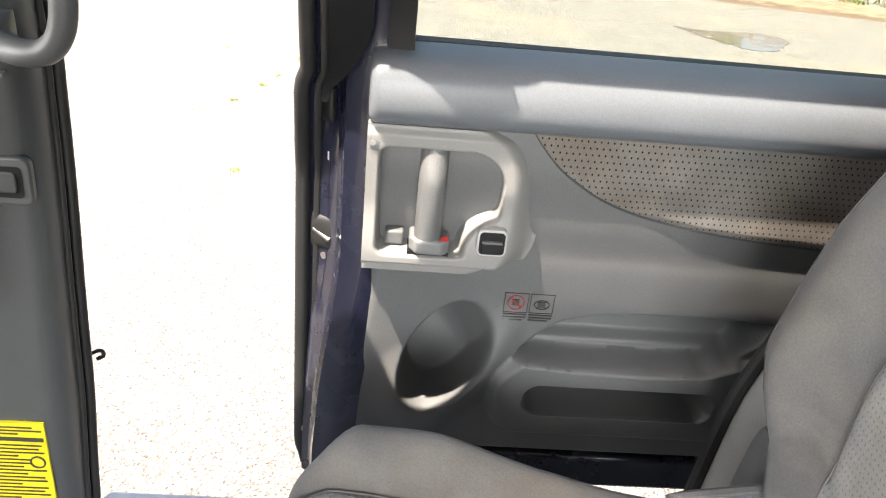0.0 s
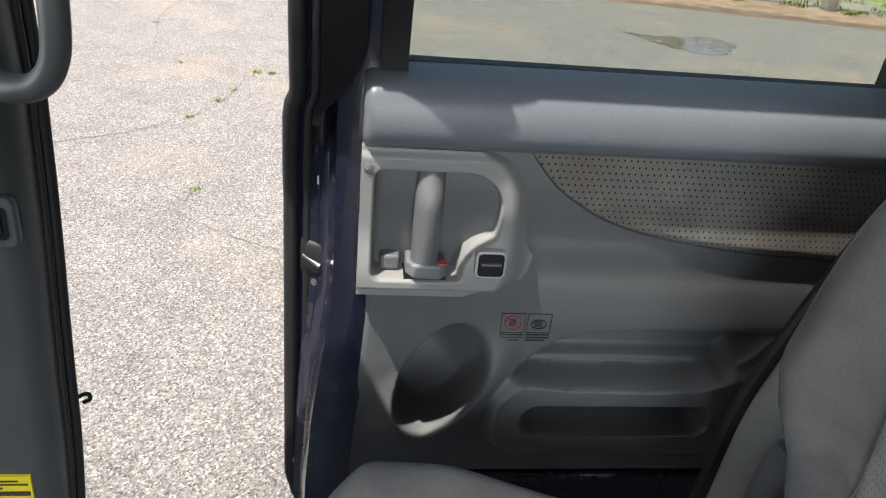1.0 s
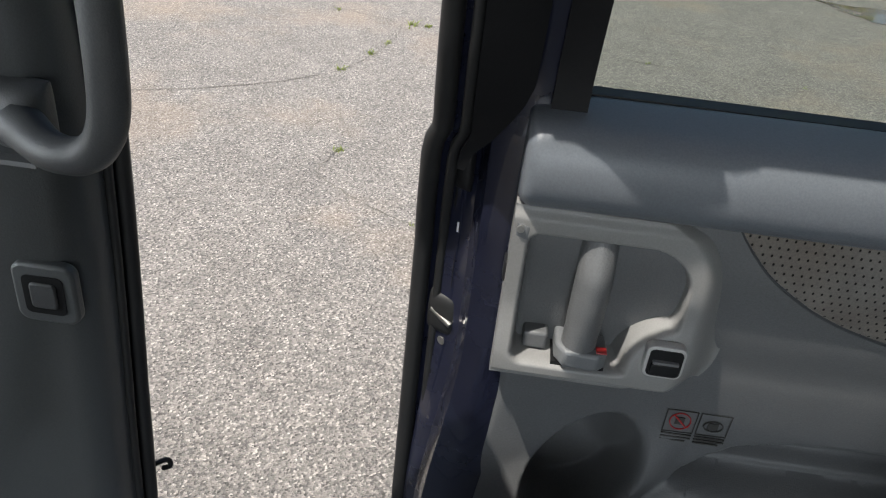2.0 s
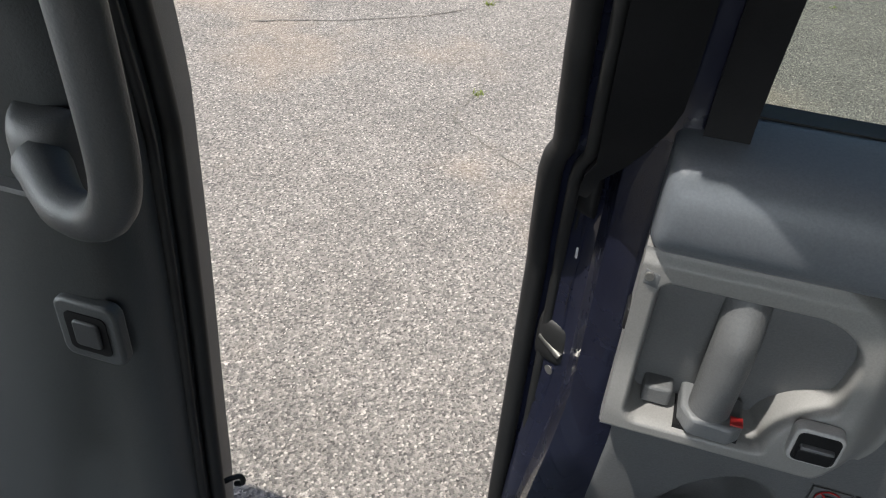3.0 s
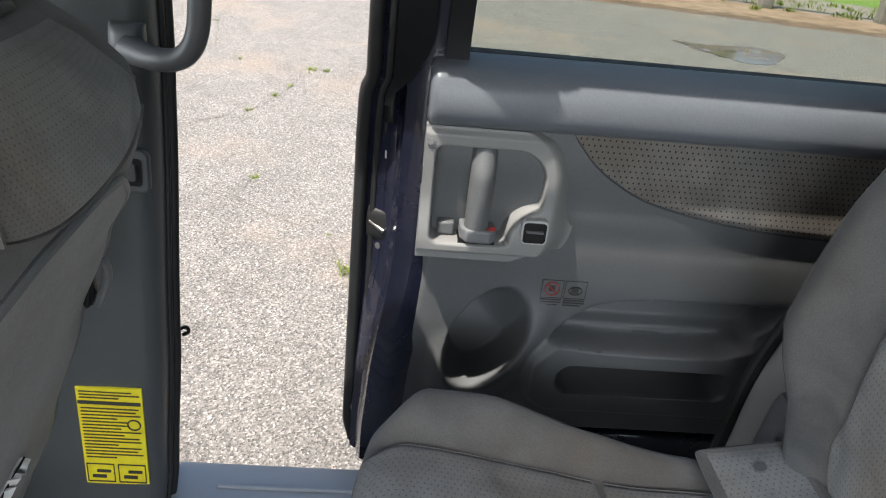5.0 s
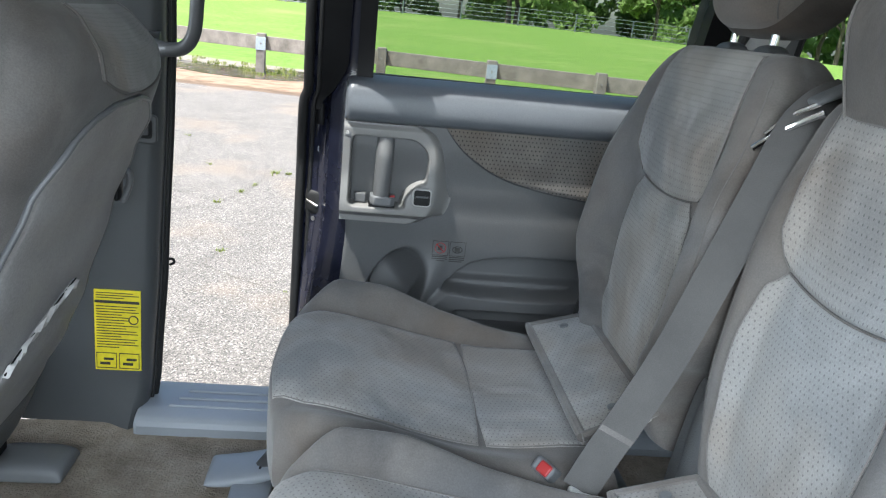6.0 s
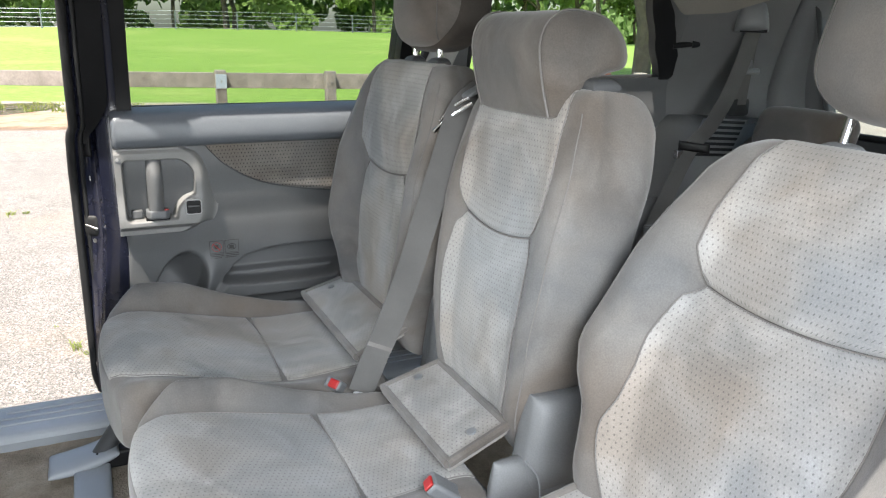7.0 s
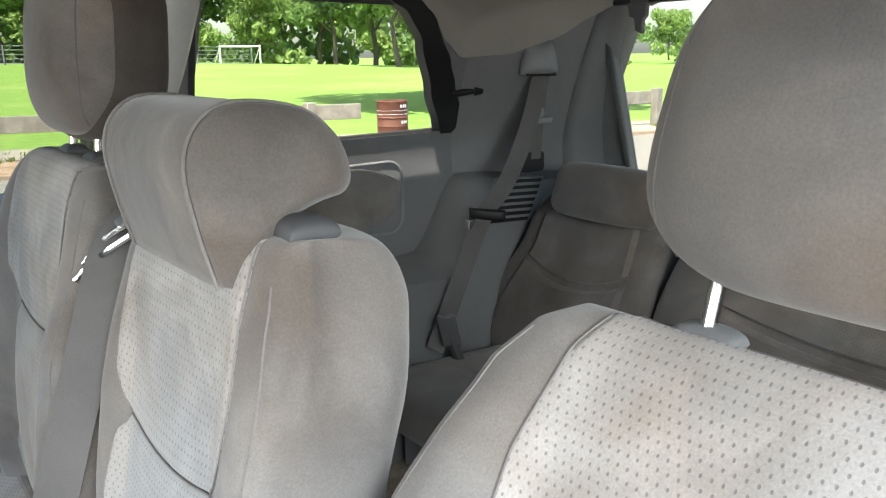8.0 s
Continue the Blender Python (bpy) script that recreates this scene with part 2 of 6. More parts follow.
def glass(name, tint, rough=0.0):
    m, nt, b = shader(name)
    b.inputs["Base Color"].default_value = (*tint, 1)
    b.inputs["Transmission Weight"].default_value, b.inputs["Roughness"].default_value, b.inputs["IOR"].default_value = 1.0, rough, 1.02
    return m


CLOTH = velour("seat cloth", (0.088, 0.081, 0.076), (0.155, 0.145, 0.136))
PERF = perforated("perforated seat cloth", (0.185, 0.177, 0.168), (0.300, 0.288, 0.274), 0.52)
HEAD_CLOTH = velour("headrest cloth", (0.068, 0.060, 0.053), (0.116, 0.104, 0.093))
# headrest cloth darkened to paint in the shade on the far headrest
HEAD_SHADE = velour("shaded headrest cloth", (0.030, 0.025, 0.021), (0.052, 0.044, 0.037), 0.1)
PIPING = surface("piping", (0.12, 0.112, 0.106), (0.18, 0.17, 0.162), 0.9, 9.0, 400.0, 0.0005, spec=0.2)
DOOR_CLOTH = perforated("door cloth", (0.135, 0.122, 0.110), (0.195, 0.179, 0.163), 1.0, 0.0098, 0.05)
TRIM = surface("grey trim plastic", (0.098, 0.100, 0.102), (0.124, 0.126, 0.128), 0.5, 3.0, 420.0, 0.0008, strength=0.7)
PILLAR = surface("pillar plastic", (0.056, 0.060, 0.063), (0.074, 0.078, 0.081), 0.5, 3.0, 650.0, 0.0006, strength=0.45)
SIDE_CLOTH = velour("side pad cloth", (0.11, 0.10, 0.09), (0.16, 0.146, 0.132), 0.2)
PAD = surface("soft armrest vinyl", (0.108, 0.119, 0.134), (0.132, 0.144, 0.160), 0.42, 3.0, 420.0, 0.0006, strength=0.4)
TRIM_DARK = surface("dark grey plastic", (0.12, 0.125, 0.13), (0.17, 0.175, 0.18), 0.5, 3.0, 800.0, 0.0005)
SHELL = surface("seat back panel", (0.31, 0.305, 0.30), (0.41, 0.405, 0.395), 0.7, 7.0, 260.0, 0.0008, spec=0.3)
LINING = surface("torn lining", (0.55, 0.54, 0.52), (0.68, 0.67, 0.65), 0.9, 20.0, 200.0, 0.0005, spec=0.2)
BLACK_GREY = surface("charcoal plastic", (0.045, 0.047, 0.05), (0.065, 0.067, 0.07), 0.5, 3.0, 700.0, 0.0005)
BLUEGREY = surface("blue-grey plastic", (0.25, 0.27, 0.29), (0.30, 0.32, 0.345), 0.45, 3.0, 900.0, 0.0004)
BLACK = surface("black plastic", (0.006, 0.006, 0.0065), (0.012, 0.012, 0.013), 0.5, 8.0, 300.0, 0.0003, spec=0.25)
RUBBER = surface("black rubber", (0.007, 0.007, 0.0075), (0.014, 0.014, 0.014), 0.6, 12.0, 200.0, 0.0004)
NAVY = surface("navy car paint", (0.008, 0.009, 0.019), (0.013, 0.015, 0.031), 0.28, 6.0, 60.0, 0.0, coat=0.7)
WHITE_GREY = surface("pale bezel plastic", (0.36, 0.355, 0.345), (0.42, 0.415, 0.405), 0.45, 3.0, 650.0, 0.0003)
PLATE = surface("pale grey trim plastic", (0.195, 0.191, 0.185), (0.228, 0.224, 0.217), 0.5, 3.0, 650.0, 0.0005, strength=0.4)
PILLAR_EDGE = surface("light grey pillar edge plastic", (0.25, 0.245, 0.235), (0.31, 0.305, 0.295), 0.5, 4.0, 500.0, 0.0005, strength=0.4)
STEEL = surface("chrome", (0.62, 0.62, 0.62), (0.75, 0.75, 0.75), 0.18, 9.0, 60.0, 0.0, metal=1.0)
ZINC = surface("dull bolt metal", (0.30, 0.29, 0.27), (0.45, 0.44, 0.42), 0.4, 60.0, 300.0, 0.0, metal=0.9)
CARPET = surface("beige carpet", (0.20, 0.165, 0.125), (0.40, 0.345, 0.28), 1.0, 14.0, 190.0, 0.007, strength=1.0, spec=0.1)
LINER = surface("headliner cloth", (0.21, 0.195, 0.172), (0.25, 0.233, 0.208), 0.95, 2.0, 500.0, 0.0005, spec=0.1)
BELT = surface("grey webbing", (0.062, 0.060, 0.058), (0.095, 0.092, 0.088), 0.8, 8.0, 700.0, 0.0006, spec=0.3)
YELLOW = surface("yellow label", (0.72, 0.60, 0.02), (0.80, 0.68, 0.03), 0.45, 4.0, 60.0, 0.0)
INK = surface("label ink", (0.025, 0.024, 0.022), (0.045, 0.043, 0.04), 0.6, 30.0, 200.0, 0.0)
RED = surface("red plastic", (0.30, 0.012, 0.012), (0.36, 0.02, 0.02), 0.35, 9.0, 60.0, 0.0)
WHITE = surface("white label", (0.70, 0.70, 0.70), (0.80, 0.80, 0.80), 0.5, 30.0, 200.0, 0.0)
PANE = glass("clear side glass", (0.46, 0.51, 0.47))
TINT = glass("tinted glass", (0.72, 0.78, 0.73))
def foliage(name, dark, light):
    """Leaves that let part of the light through."""
    m, nt, b = shader(name)
    vec = nt.nodes.new("ShaderNodeTexCoord").outputs["Object"]
    rnd = nt.nodes.new("ShaderNodeNewGeometry").outputs["Random Per Island"]
    col = mix(nt, 0.45, ramp(nt, noise_of(nt, vec, 0.35, 4), [(0.3, dark), (0.7, light)]), ramp(nt, rnd, [(0.0, dark), (1.0, light)]))
    nt.links.new(col, b.inputs["Base Color"])
    b.inputs["Roughness"].default_value, b.inputs["Specular IOR Level"].default_value = 0.7, 0.25
    tr, mx = nt.nodes.new("ShaderNodeBsdfTranslucent"), nt.nodes.new("ShaderNodeMixShader")
    nt.links.new(col, tr.inputs["Color"])
    mx.inputs[0].default_value = 0.45
    nt.links.new(b.outputs[0], mx.inputs[1])
    nt.links.new(tr.outputs[0], mx.inputs[2])
    nt.links.new(mx.outputs[0], nt.nodes["Material Output"].inputs["Surface"])
    return m


BARK = surface("bark", (0.07, 0.055, 0.04), (0.15, 0.12, 0.095), 0.95, 6.0, 30.0, 0.02, strength=0.8)
LEAF = foliage("foliage", (0.12, 0.20, 0.065), (0.27, 0.39, 0.14))
LEAF_LIGHT = foliage("light foliage", (0.19, 0.28, 0.08), (0.36, 0.48, 0.17))
WEED = foliage("weeds", (0.13, 0.18, 0.03), (0.28, 0.32, 0.08))
TIMBER = surface("weathered timber", (0.17, 0.15, 0.125), (0.36, 0.32, 0.275), 0.9, 4.0, 45.0, 0.004, strength=0.7)
RUST = surface("rusty brown drum steel", (0.10, 0.035, 0.022), (0.20, 0.075, 0.045), 0.6, 4.0, 60.0, 0.001, spec=0.4)
WIRE = surface("galvanised wire", (0.22, 0.24, 0.25), (0.33, 0.35, 0.36), 0.5, 4.0, 60.0, 0.0, metal=0.6)
POST_PAINT = surface("faded blue paint", (0.38, 0.45, 0.50), (0.52, 0.58, 0.62), 0.8, 20.0, 90.0, 0.001)
GOAL = surface("white goal paint", (0.75, 0.75, 0.75), (0.85, 0.85, 0.85), 0.5, 2.0, 20.0, 0.0)
CRACK = surface("crack fill", (0.11, 0.10, 0.085), (0.20, 0.18, 0.15), 1.0, 9.0, 80.0, 0.0)


# ---- ground: one sheet, asphalt lot, dirt verge, grass field ----
GZ = -0.155           # level of the lot below the van's own zero


def ground_material():
    m, nt, b = shader("lot and field")
    pos = nt.nodes.new("ShaderNodeTexCoord").outputs["Object"]
    sep = nt.nodes.new("ShaderNodeSeparateXYZ")
    nt.links.new(pos, sep.inputs[0])
    big, mid, small = noise_of(nt, pos, 0.7, 5, 0.6), noise_of(nt, pos, 4.0, 5, 0.65), noise_of(nt, pos, 26.0, 4, 0.7)
    vor = nt.nodes.new("ShaderNodeTexVoronoi")
    vor.inputs["Scale"].default_value = 165.0
    nt.links.new(pos, vor.inputs["Vector"])
    fine = noise_of(nt, pos, 210.0, 3, 0.7)
    lot = ramp(nt, mid, [(0.2, (0.203, 0.187, 0.169)), (0.8, (0.286, 0.264, 0.239))])
    chips = ramp(nt, vor.outputs["Color"], [(0.0, (0.22, 0.22, 0.22)), (0.40, (0.72, 0.72, 0.72)), (0.75, (1.15, 1.13, 1.10)), (1.0, (2.6, 2.52, 2.44))])
    lot = mix(nt, 1.0, lot, chips, "MULTIPLY")
    lot = mix(nt, calc(nt, "MULTIPLY", ramp(nt, big, [(0.52, (0, 0, 0)), (0.72, (1, 1, 1))]), 0.55), lot, (0.36, 0.27, 0.19))
    dirt = ramp(nt, mid, [(0.3, (0.22, 0.14, 0.09)), (0.7, (0.42, 0.30, 0.21))])
    grass = ramp(nt, mid, [(0.25, (0.105, 0.185, 0.032)), (0.55, (0.165, 0.265, 0.050)), (0.8, (0.25, 0.325, 0.088))])
    grass = mix(nt, calc(nt, "MULTIPLY", ramp(nt, noise_of(nt, pos, 0.16, 4, 0.6), [(0.5, (0, 0, 0)), (0.7, (1, 1, 1))]), 0.5), grass, (0.29, 0.325, 0.105))
    # distance across the verge, ragged by noise: wet gutter, pink dirt, worn footpath, grass
    def across(slope, rag):
        d = calc(nt, "MULTIPLY_ADD", sep.outputs["X"], slope)
        nt.links.new(sep.outputs["Y"], d.node.inputs[2])
        d = calc(nt, "ADD", d, calc(nt, "MULTIPLY", calc(nt, "SUBTRACT", mid, 0.5), rag))
        return calc(nt, "MULTIPLY", d, 0.05)
    edge, line = across(0.235, 0.55), across(0.40, 0.7)
    is_dirt = ramp(nt, edge, [(0.560, (0, 0, 0)), (0.566, (1, 1, 1))])
    is_gutter = ramp(nt, edge, [(0.558, (0, 0, 0)), (0.563, (1, 1, 1)), (0.578, (1, 1, 1)), (0.590, (0, 0, 0))])
    is_path = ramp(nt, line, [(0.690, (0, 0, 0)), (0.705, (1, 1, 1))])
    is_grass = ramp(nt, line, [(0.792, (0, 0, 0)), (0.806, (1, 1, 1))])
    path = ramp(nt, small, [(0.3, (0.24, 0.21, 0.175)), (0.7, (0.36, 0.315, 0.265))])
    mud = ramp(nt, mid, [(0.3, (0.10, 0.07, 0.045)), (0.7, (0.19, 0.125, 0.085))])
    col = mix(nt, is_path, mix(nt, is_dirt, lot, dirt), path)
    col = mix(nt, calc(nt, "MULTIPLY", is_gutter, 0.8), col, mud)
    col = mix(nt, is_grass, col, grass)
    nt.links.new(col, b.inputs["Base Color"])
    b.inputs["Roughness"].default_value, b.inputs["Specular IOR Level"].default_value = 0.9, 0.25
    h = calc(nt, "ADD", calc(nt, "MULTIPLY", vor.outputs["Distance"], 0.6), fine)
    n1 = bump(nt, b, h, 0.9, 0.006)
    bump(nt, b, small, 0.4, 0.02, n1)
    return m


def field_height(x, y):
    """The lot is level; the field beyond the rail rises a little, then falls away to the right."""
    t = sm(16, 62, y)
    return GZ + t * (1.4 - 0.0004 * min(max(x, 0.0), 90.0) ** 2) + 0.06 * t * math.sin(x * 0.11) - 0.04


def ground():
    bm = bmesh.new()
    xs = [-900, -300, -120] + [-60 + 4 * i for i in range(46)] + [160, 300, 900]
    ys = [-900, -300, -80, -20, -6, 0, 6, 12, 16] + [20 + 4 * i for i in range(24)] + [140, 250, 500, 1200]
    V = [[bm.verts.new((x, y, field_height(x, y) + 0.04 if y > 15 else GZ)) for y in ys] for x in xs]
    for i in range(len(xs) - 1):
        for j in range(len(ys) - 1):
            bm.faces.new([V[i][j], V[i + 1][j], V[i + 1][j + 1], V[i][j + 1]])
    ob = part("ground", bm, ground_material(), label="worn speckled asphalt lot with dirt verge and mown grass field")
    tagged(ob, category="ground", kind="structure")


ground()


def ribbon(points, width, z=GZ + 0.003):
    """A crack: an uneven thin strip on the lot."""
    P = spline(points, 10)
    bm = bmesh.new()
    rows = []
    for i, p in enumerate(P):
        d = (P[min(i + 1, len(P) - 1)] - P[max(i - 1, 0)]).normalized()
        s = Vector((-d.y, d.x, 0))
        j = Vector((random.uniform(-1, 1), random.uniform(-1, 1), 0)) * 0.011
        w = width * random.uniform(0.08, 0.60)
        rows.append([bm.verts.new(p + j + s * w + Vector((0, 0, z))), bm.verts.new(p + j - s * w + Vector((0, 0, z)))])
    for a, b in zip(rows, rows[1:]):
        bm.faces.new([a[0], a[1], b[1], b[0]])
    return bm


CRACKS = [
    ([(-1.6, 8.4, 0), (-1.66, 7.5, 0), (-1.52, 6.7, 0), (-1.42, 6.1, 0)], 0.008),
    ([(-3.2, 6.2, 0), (-1.4, 5.85, 0), (-0.58, 5.62, 0), (0.1, 5.54, 0), (1.0, 5.38, 0), (2.1, 5.25, 0), (3.6, 5.05, 0), (5.4, 4.7, 0)], 0.009),
    ([(-0.66, 5.58, 0), (-0.68, 5.1, 0), (-0.86, 4.5, 0), (-1.22, 4.1, 0), (-1.9, 3.7, 0)], 0.009),
    ([(-0.63, 3.38, 0), (-0.67, 3.15, 0), (-0.49, 2.98, 0), (-0.21, 2.80, 0)], 0.007),
    ([(-1.5, 2.86, 0), (-1.0, 2.92, 0), (-0.66, 3.06, 0)], 0.004),
    ([(-0.21, 2.80, 0), (-0.17, 2.64, 0), (-0.123, 2.48, 0), (-0.02, 2.30, 0), (0.06, 2.12, 0), (0.067, 1.99, 0), (0.035, 1.78, 0), (0.04, 1.67, 0), (0.02, 1.4, 0)], 0.010),
    ([(3.72, 7.45, 0), (3.80, 7.0, 0), (3.62, 6.6, 0), (3.45, 6.3, 0)], 0.010),
    ([(3.45, 8.05, 0), (3.1, 8.15, 0), (2.9, 8.4, 0), (2.95, 8.65, 0), (2.7, 9.1, 0)], 0.012),
    ([(4.6, 7.7, 0), (5.0, 7.0, 0), (4.95, 6.5, 0)], 0.007),
]
for line, wide in CRACKS:
    tagged(part("crack", ribbon(line, wide), CRACK), "thin dark weathered crack in the asphalt", "crack", "cracks in the lot", "structure")


def tuft(bm, x, y, n, size):
    """Blades of a weed, bent outwards."""
    for _ in range(n):
        w, lean = random.uniform(0, 2 * math.pi), random.uniform(0.3, 1.3)
        h = size * random.uniform(0.3, 0.95)
        d, s = Vector((math.cos(w), math.sin(w), 0)), Vector((-math.sin(w), math.cos(w), 0)) * h * 0.09
        o = Vector((x + random.gauss(0, size * 0.35), y + random.gauss(0, size * 0.5), GZ))
        m, e = o + d * h * lean * 0.4 + Vector((0, 0, h * 0.45)), o + d * h * lean + Vector((0, 0, h * 0.6))
        v = [bm.verts.new(p) for p in (o - s, o + s, m + s * 0.8, m - s * 0.8, e)]
        bm.faces.new(v[:4])
        bm.faces.new([v[3], v[2], v[4]])


def weeds():
    bm = bmesh.new()
    for x, y, n, s in ((-0.63, 3.39, 30, 0.035), (-0.123, 2.48, 44, 0.04), (-0.08, 2.39, 26, 0.03), (0.02, 2.21, 22, 0.03), (0.07, 2.04, 50, 0.045), (0.067, 1.97, 60, 0.05), (0.06, 1.91, 40, 0.04),
                       (0.04, 1.73, 26, 0.03), (0.04, 1.67, 34, 0.035), (-0.69, 5.1, 30, 0.035), (-0.75, 4.85, 34, 0.04), (-0.86, 4.5, 30, 0.04), (-0.60, 5.6, 34, 0.05), (-0.48, 5.6, 30, 0.045),
                       (0.0, 5.55, 18, 0.03), (-0.21, 2.80, 12, 0.02), (-1.62, 7.1, 22, 0.035), (1.0, 5.38, 18, 0.03), (2.0, 5.26, 14, 0.03), (-1.15, 5.75, 16, 0.03)):
        tuft(bm, x, y, n, s)
    tagged(part("weeds", bm, WEED, smooth=False), "yellow-green weeds growing along the asphalt cracks", "weeds", kind="stuff")


weeds()


def puddle(points, name="puddle"):
    P = [p for p in spline(points + points[:1], 6)][:-1]
    bm = bmesh.new()
    bm.faces.new([bm.verts.new((p.x + random.uniform(-.03, .03), p.y + random.uniform(-.03, .03), GZ + 0.004)) for p in P])
    return bm


WET, wet_nt, wet_b = shader("wet asphalt")
wet_vec = wet_nt.nodes.new("ShaderNodeTexCoord").outputs["Object"]
wet_nt.links.new(ramp(wet_nt, noise_of(wet_nt, wet_vec, 9.0), [(0.3, (0.10, 0.075, 0.06)), (0.7, (0.20, 0.155, 0.125))]), wet_b.inputs["Base Color"])
wet_nt.links.new(ramp(wet_nt, noise_of(wet_nt, wet_vec, 4.0), [(0.42, (0.03, 0.03, 0.03)), (0.68, (0.30, 0.30, 0.30))]), wet_b.inputs["Roughness"])
for line in ([(2.95, 8.22, 0), (3.25, 8.12, 0), (3.9, 8.20, 0), (4.05, 7.85, 0), (3.80, 7.45, 0), (3.5, 7.3, 0), (3.15, 7.7, 0)],
             [(-5.2, 14.8, 0), (-3.6, 14.3, 0), (-2.5, 13.6, 0), (-1.5, 13.6, 0), (-0.7, 14.3, 0), (-0.4, 15.3, 0), (-0.8, 16.0, 0), (-2.2, 15.8, 0), (-3.6, 15.6, 0), (-5.0, 15.5, 0)]):
    tagged(part("puddle", puddle(line), WET), "shallow drying puddle on the asphalt", "puddle", kind="structure")


# ---- rail fence, drum, far things ----
def fence_y(x):
    return 13.8 - 0.46 * x + 0.010 * x * x


def rail_post(x, painted):
    y = fence_y(x)
    post = thing("fence_post", "short weathered timber guard post with a faded blue plate" if painted else "short weathered timber guard post in grass",
                 "fence post", group="posts of the rail fence", at=(x, y, GZ))
    part("shaft", box(x - .085, x + .085, y - .085, y + .085, GZ - 0.1, GZ + 0.75), TIMBER, post, bevel=0.014)
    if painted:
        part("plate", box(x - .092, x + .092, y - .098, y - .084, GZ + 0.44, GZ + 0.68), POST_PAINT, post, "faded blue plate", bevel=0.004)
    part("bolt", rod((x, y - .10, GZ + .56), (x, y - .085, GZ + .56), 0.018, seg=10), ZINC, post)


xs = [-9.9, -7.9, -5.9, -3.95, -1.97, 0.30, 2.18, 3.92, 5.41, 6.95, 9.15, 10.04, 12.0, 14.0]
for i, x in enumerate(xs):
    rail_post(x, x in (-5.9, -1.97, 2.18, 5.41))
for x0, x1 in zip(xs, xs[1:]):
    if x0 == 6.95:
        x1 = 7.85
    a, b = Vector((x0, fence_y(x0) + .11, GZ + .57)), Vector((x1, fence_y(x1) + .11, GZ + .57))
    d = (b - a).normalized()
    s = Vector((-d.y, d.x, 0)) * 0.03
    f = lambda u, v, o, a=a, b=b: a.lerp(b, u) + Vector((0, 0, (v - .5) * .26)) + o
    tagged(part("fence_rail", slab(lambda u, v, f=f, s=s: f(u, v, s * -1), lambda u, v, f=f, s=s: f(u, v, s), 6, 2), TIMBER, bevel=0.008),
           "long weathered grey timber plank of a low rail fence", "fence rail", "planks of the rail fence")


def drum():
    o = Vector((7.82, 9.90, GZ))
    d = thing("steel_drum", "rusty brown ribbed steel drum used as a litter bin", "drum", at=o)
    prof = [(0.0, .246), (.016, .259), (.05, .252), (.24, .252), (.255, .264), (.27, .252), (.37, .252), (.38, .258), (.39, .252), (.50, .252), (.515, .264), (.53, .252), (.755, .252), (.77, .261), (.785, .256)]
    bm = bmesh.new()
    n = 40
    def ring(z, r):
        return [bm.verts.new(o + Vector((r * math.cos(2 * math.pi * k / n), r * math.sin(2 * math.pi * k / n), z))) for k in range(n)]
    R = [ring(z, r) for z, r in prof + [(.778, .242), (.07, .242)]]
    for A, B in zip(R, R[1:]):
        for k in range(n):
            bm.faces.new([A[k], A[(k + 1) % n], B[(k + 1) % n], B[k]])
    bm.faces.new(R[0][::-1])
    bm.faces.new(R[-1])
    part("shell", bm, RUST, d)
    for z in (.57, .63):
        line = [o + Vector((.2535 * math.cos(w), .2535 * math.sin(w), z + .004 * math.sin(5 * w))) for w in (2 * math.pi * k / 40 for k in range(41))]
        part("worn_ring", tube(line, .0035, 6), LINING, d, "pale worn ring")
    for row, z in enumerate((.70, .445)):
        for k in range(3):
            w = -1.55 + .20 * k + .05 * row
            side, out = Vector((-math.sin(w), math.cos(w), 0)), Vector((math.cos(w), math.sin(w), 0))
            part("lettering", slab(lambda a, b: o + out * .256 + side * (.032 * (a - .5)) + Vector((0, 0, z + .05 * (b - .5))),
                                   lambda a, b: o + out * .250 + side * (.032 * (a - .5)) + Vector((0, 0, z + .05 * (b - .5))), 1, 1), WHITE, d, "faded white painted bar")


drum()


def verge_grass():
    bm = bmesh.new()
    for x in xs:
        for _ in range(5):
            tuft(bm, x + random.gauss(0, .25), fence_y(x) - .15 + random.gauss(0, .12), 26, 0.11)
    for _ in range(420):
        x = random.uniform(-9, 12)
        tuft(bm, x, fence_y(x) + random.uniform(-.1, 1.6), 9, 0.14)
    tagged(part("verge_grass", bm, WEED, smooth=False), "tufts of green grass along the rail fence", "grass", kind="stuff")


verge_grass()


def crown(bm, c, r, n, leaf):
    for _ in range(n):
        d = Vector((random.gauss(0, 1), random.gauss(0, 1), random.gauss(0, 1))).normalized()
        p = c + Vector((d.x * r.x, d.y * r.y, d.z * r.z)) * random.uniform(0.55, 1.05)
        q = Euler([random.uniform(0, 6.3) for _ in range(3)]).to_matrix()
        s = leaf * random.uniform(0.6, 1.4)
        v = [bm.verts.new(p + q @ Vector(k) * s) for k in ((-1, -.5, 0), (0, -.75, .25), (1, -.4, 0), (.8, .6, -.2), (-.1, .8, .2), (-.9, .5, 0))]
        bm.faces.new(v[:3] + [v[3]])
        bm.faces.new([v[0], v[3], v[4], v[5]])


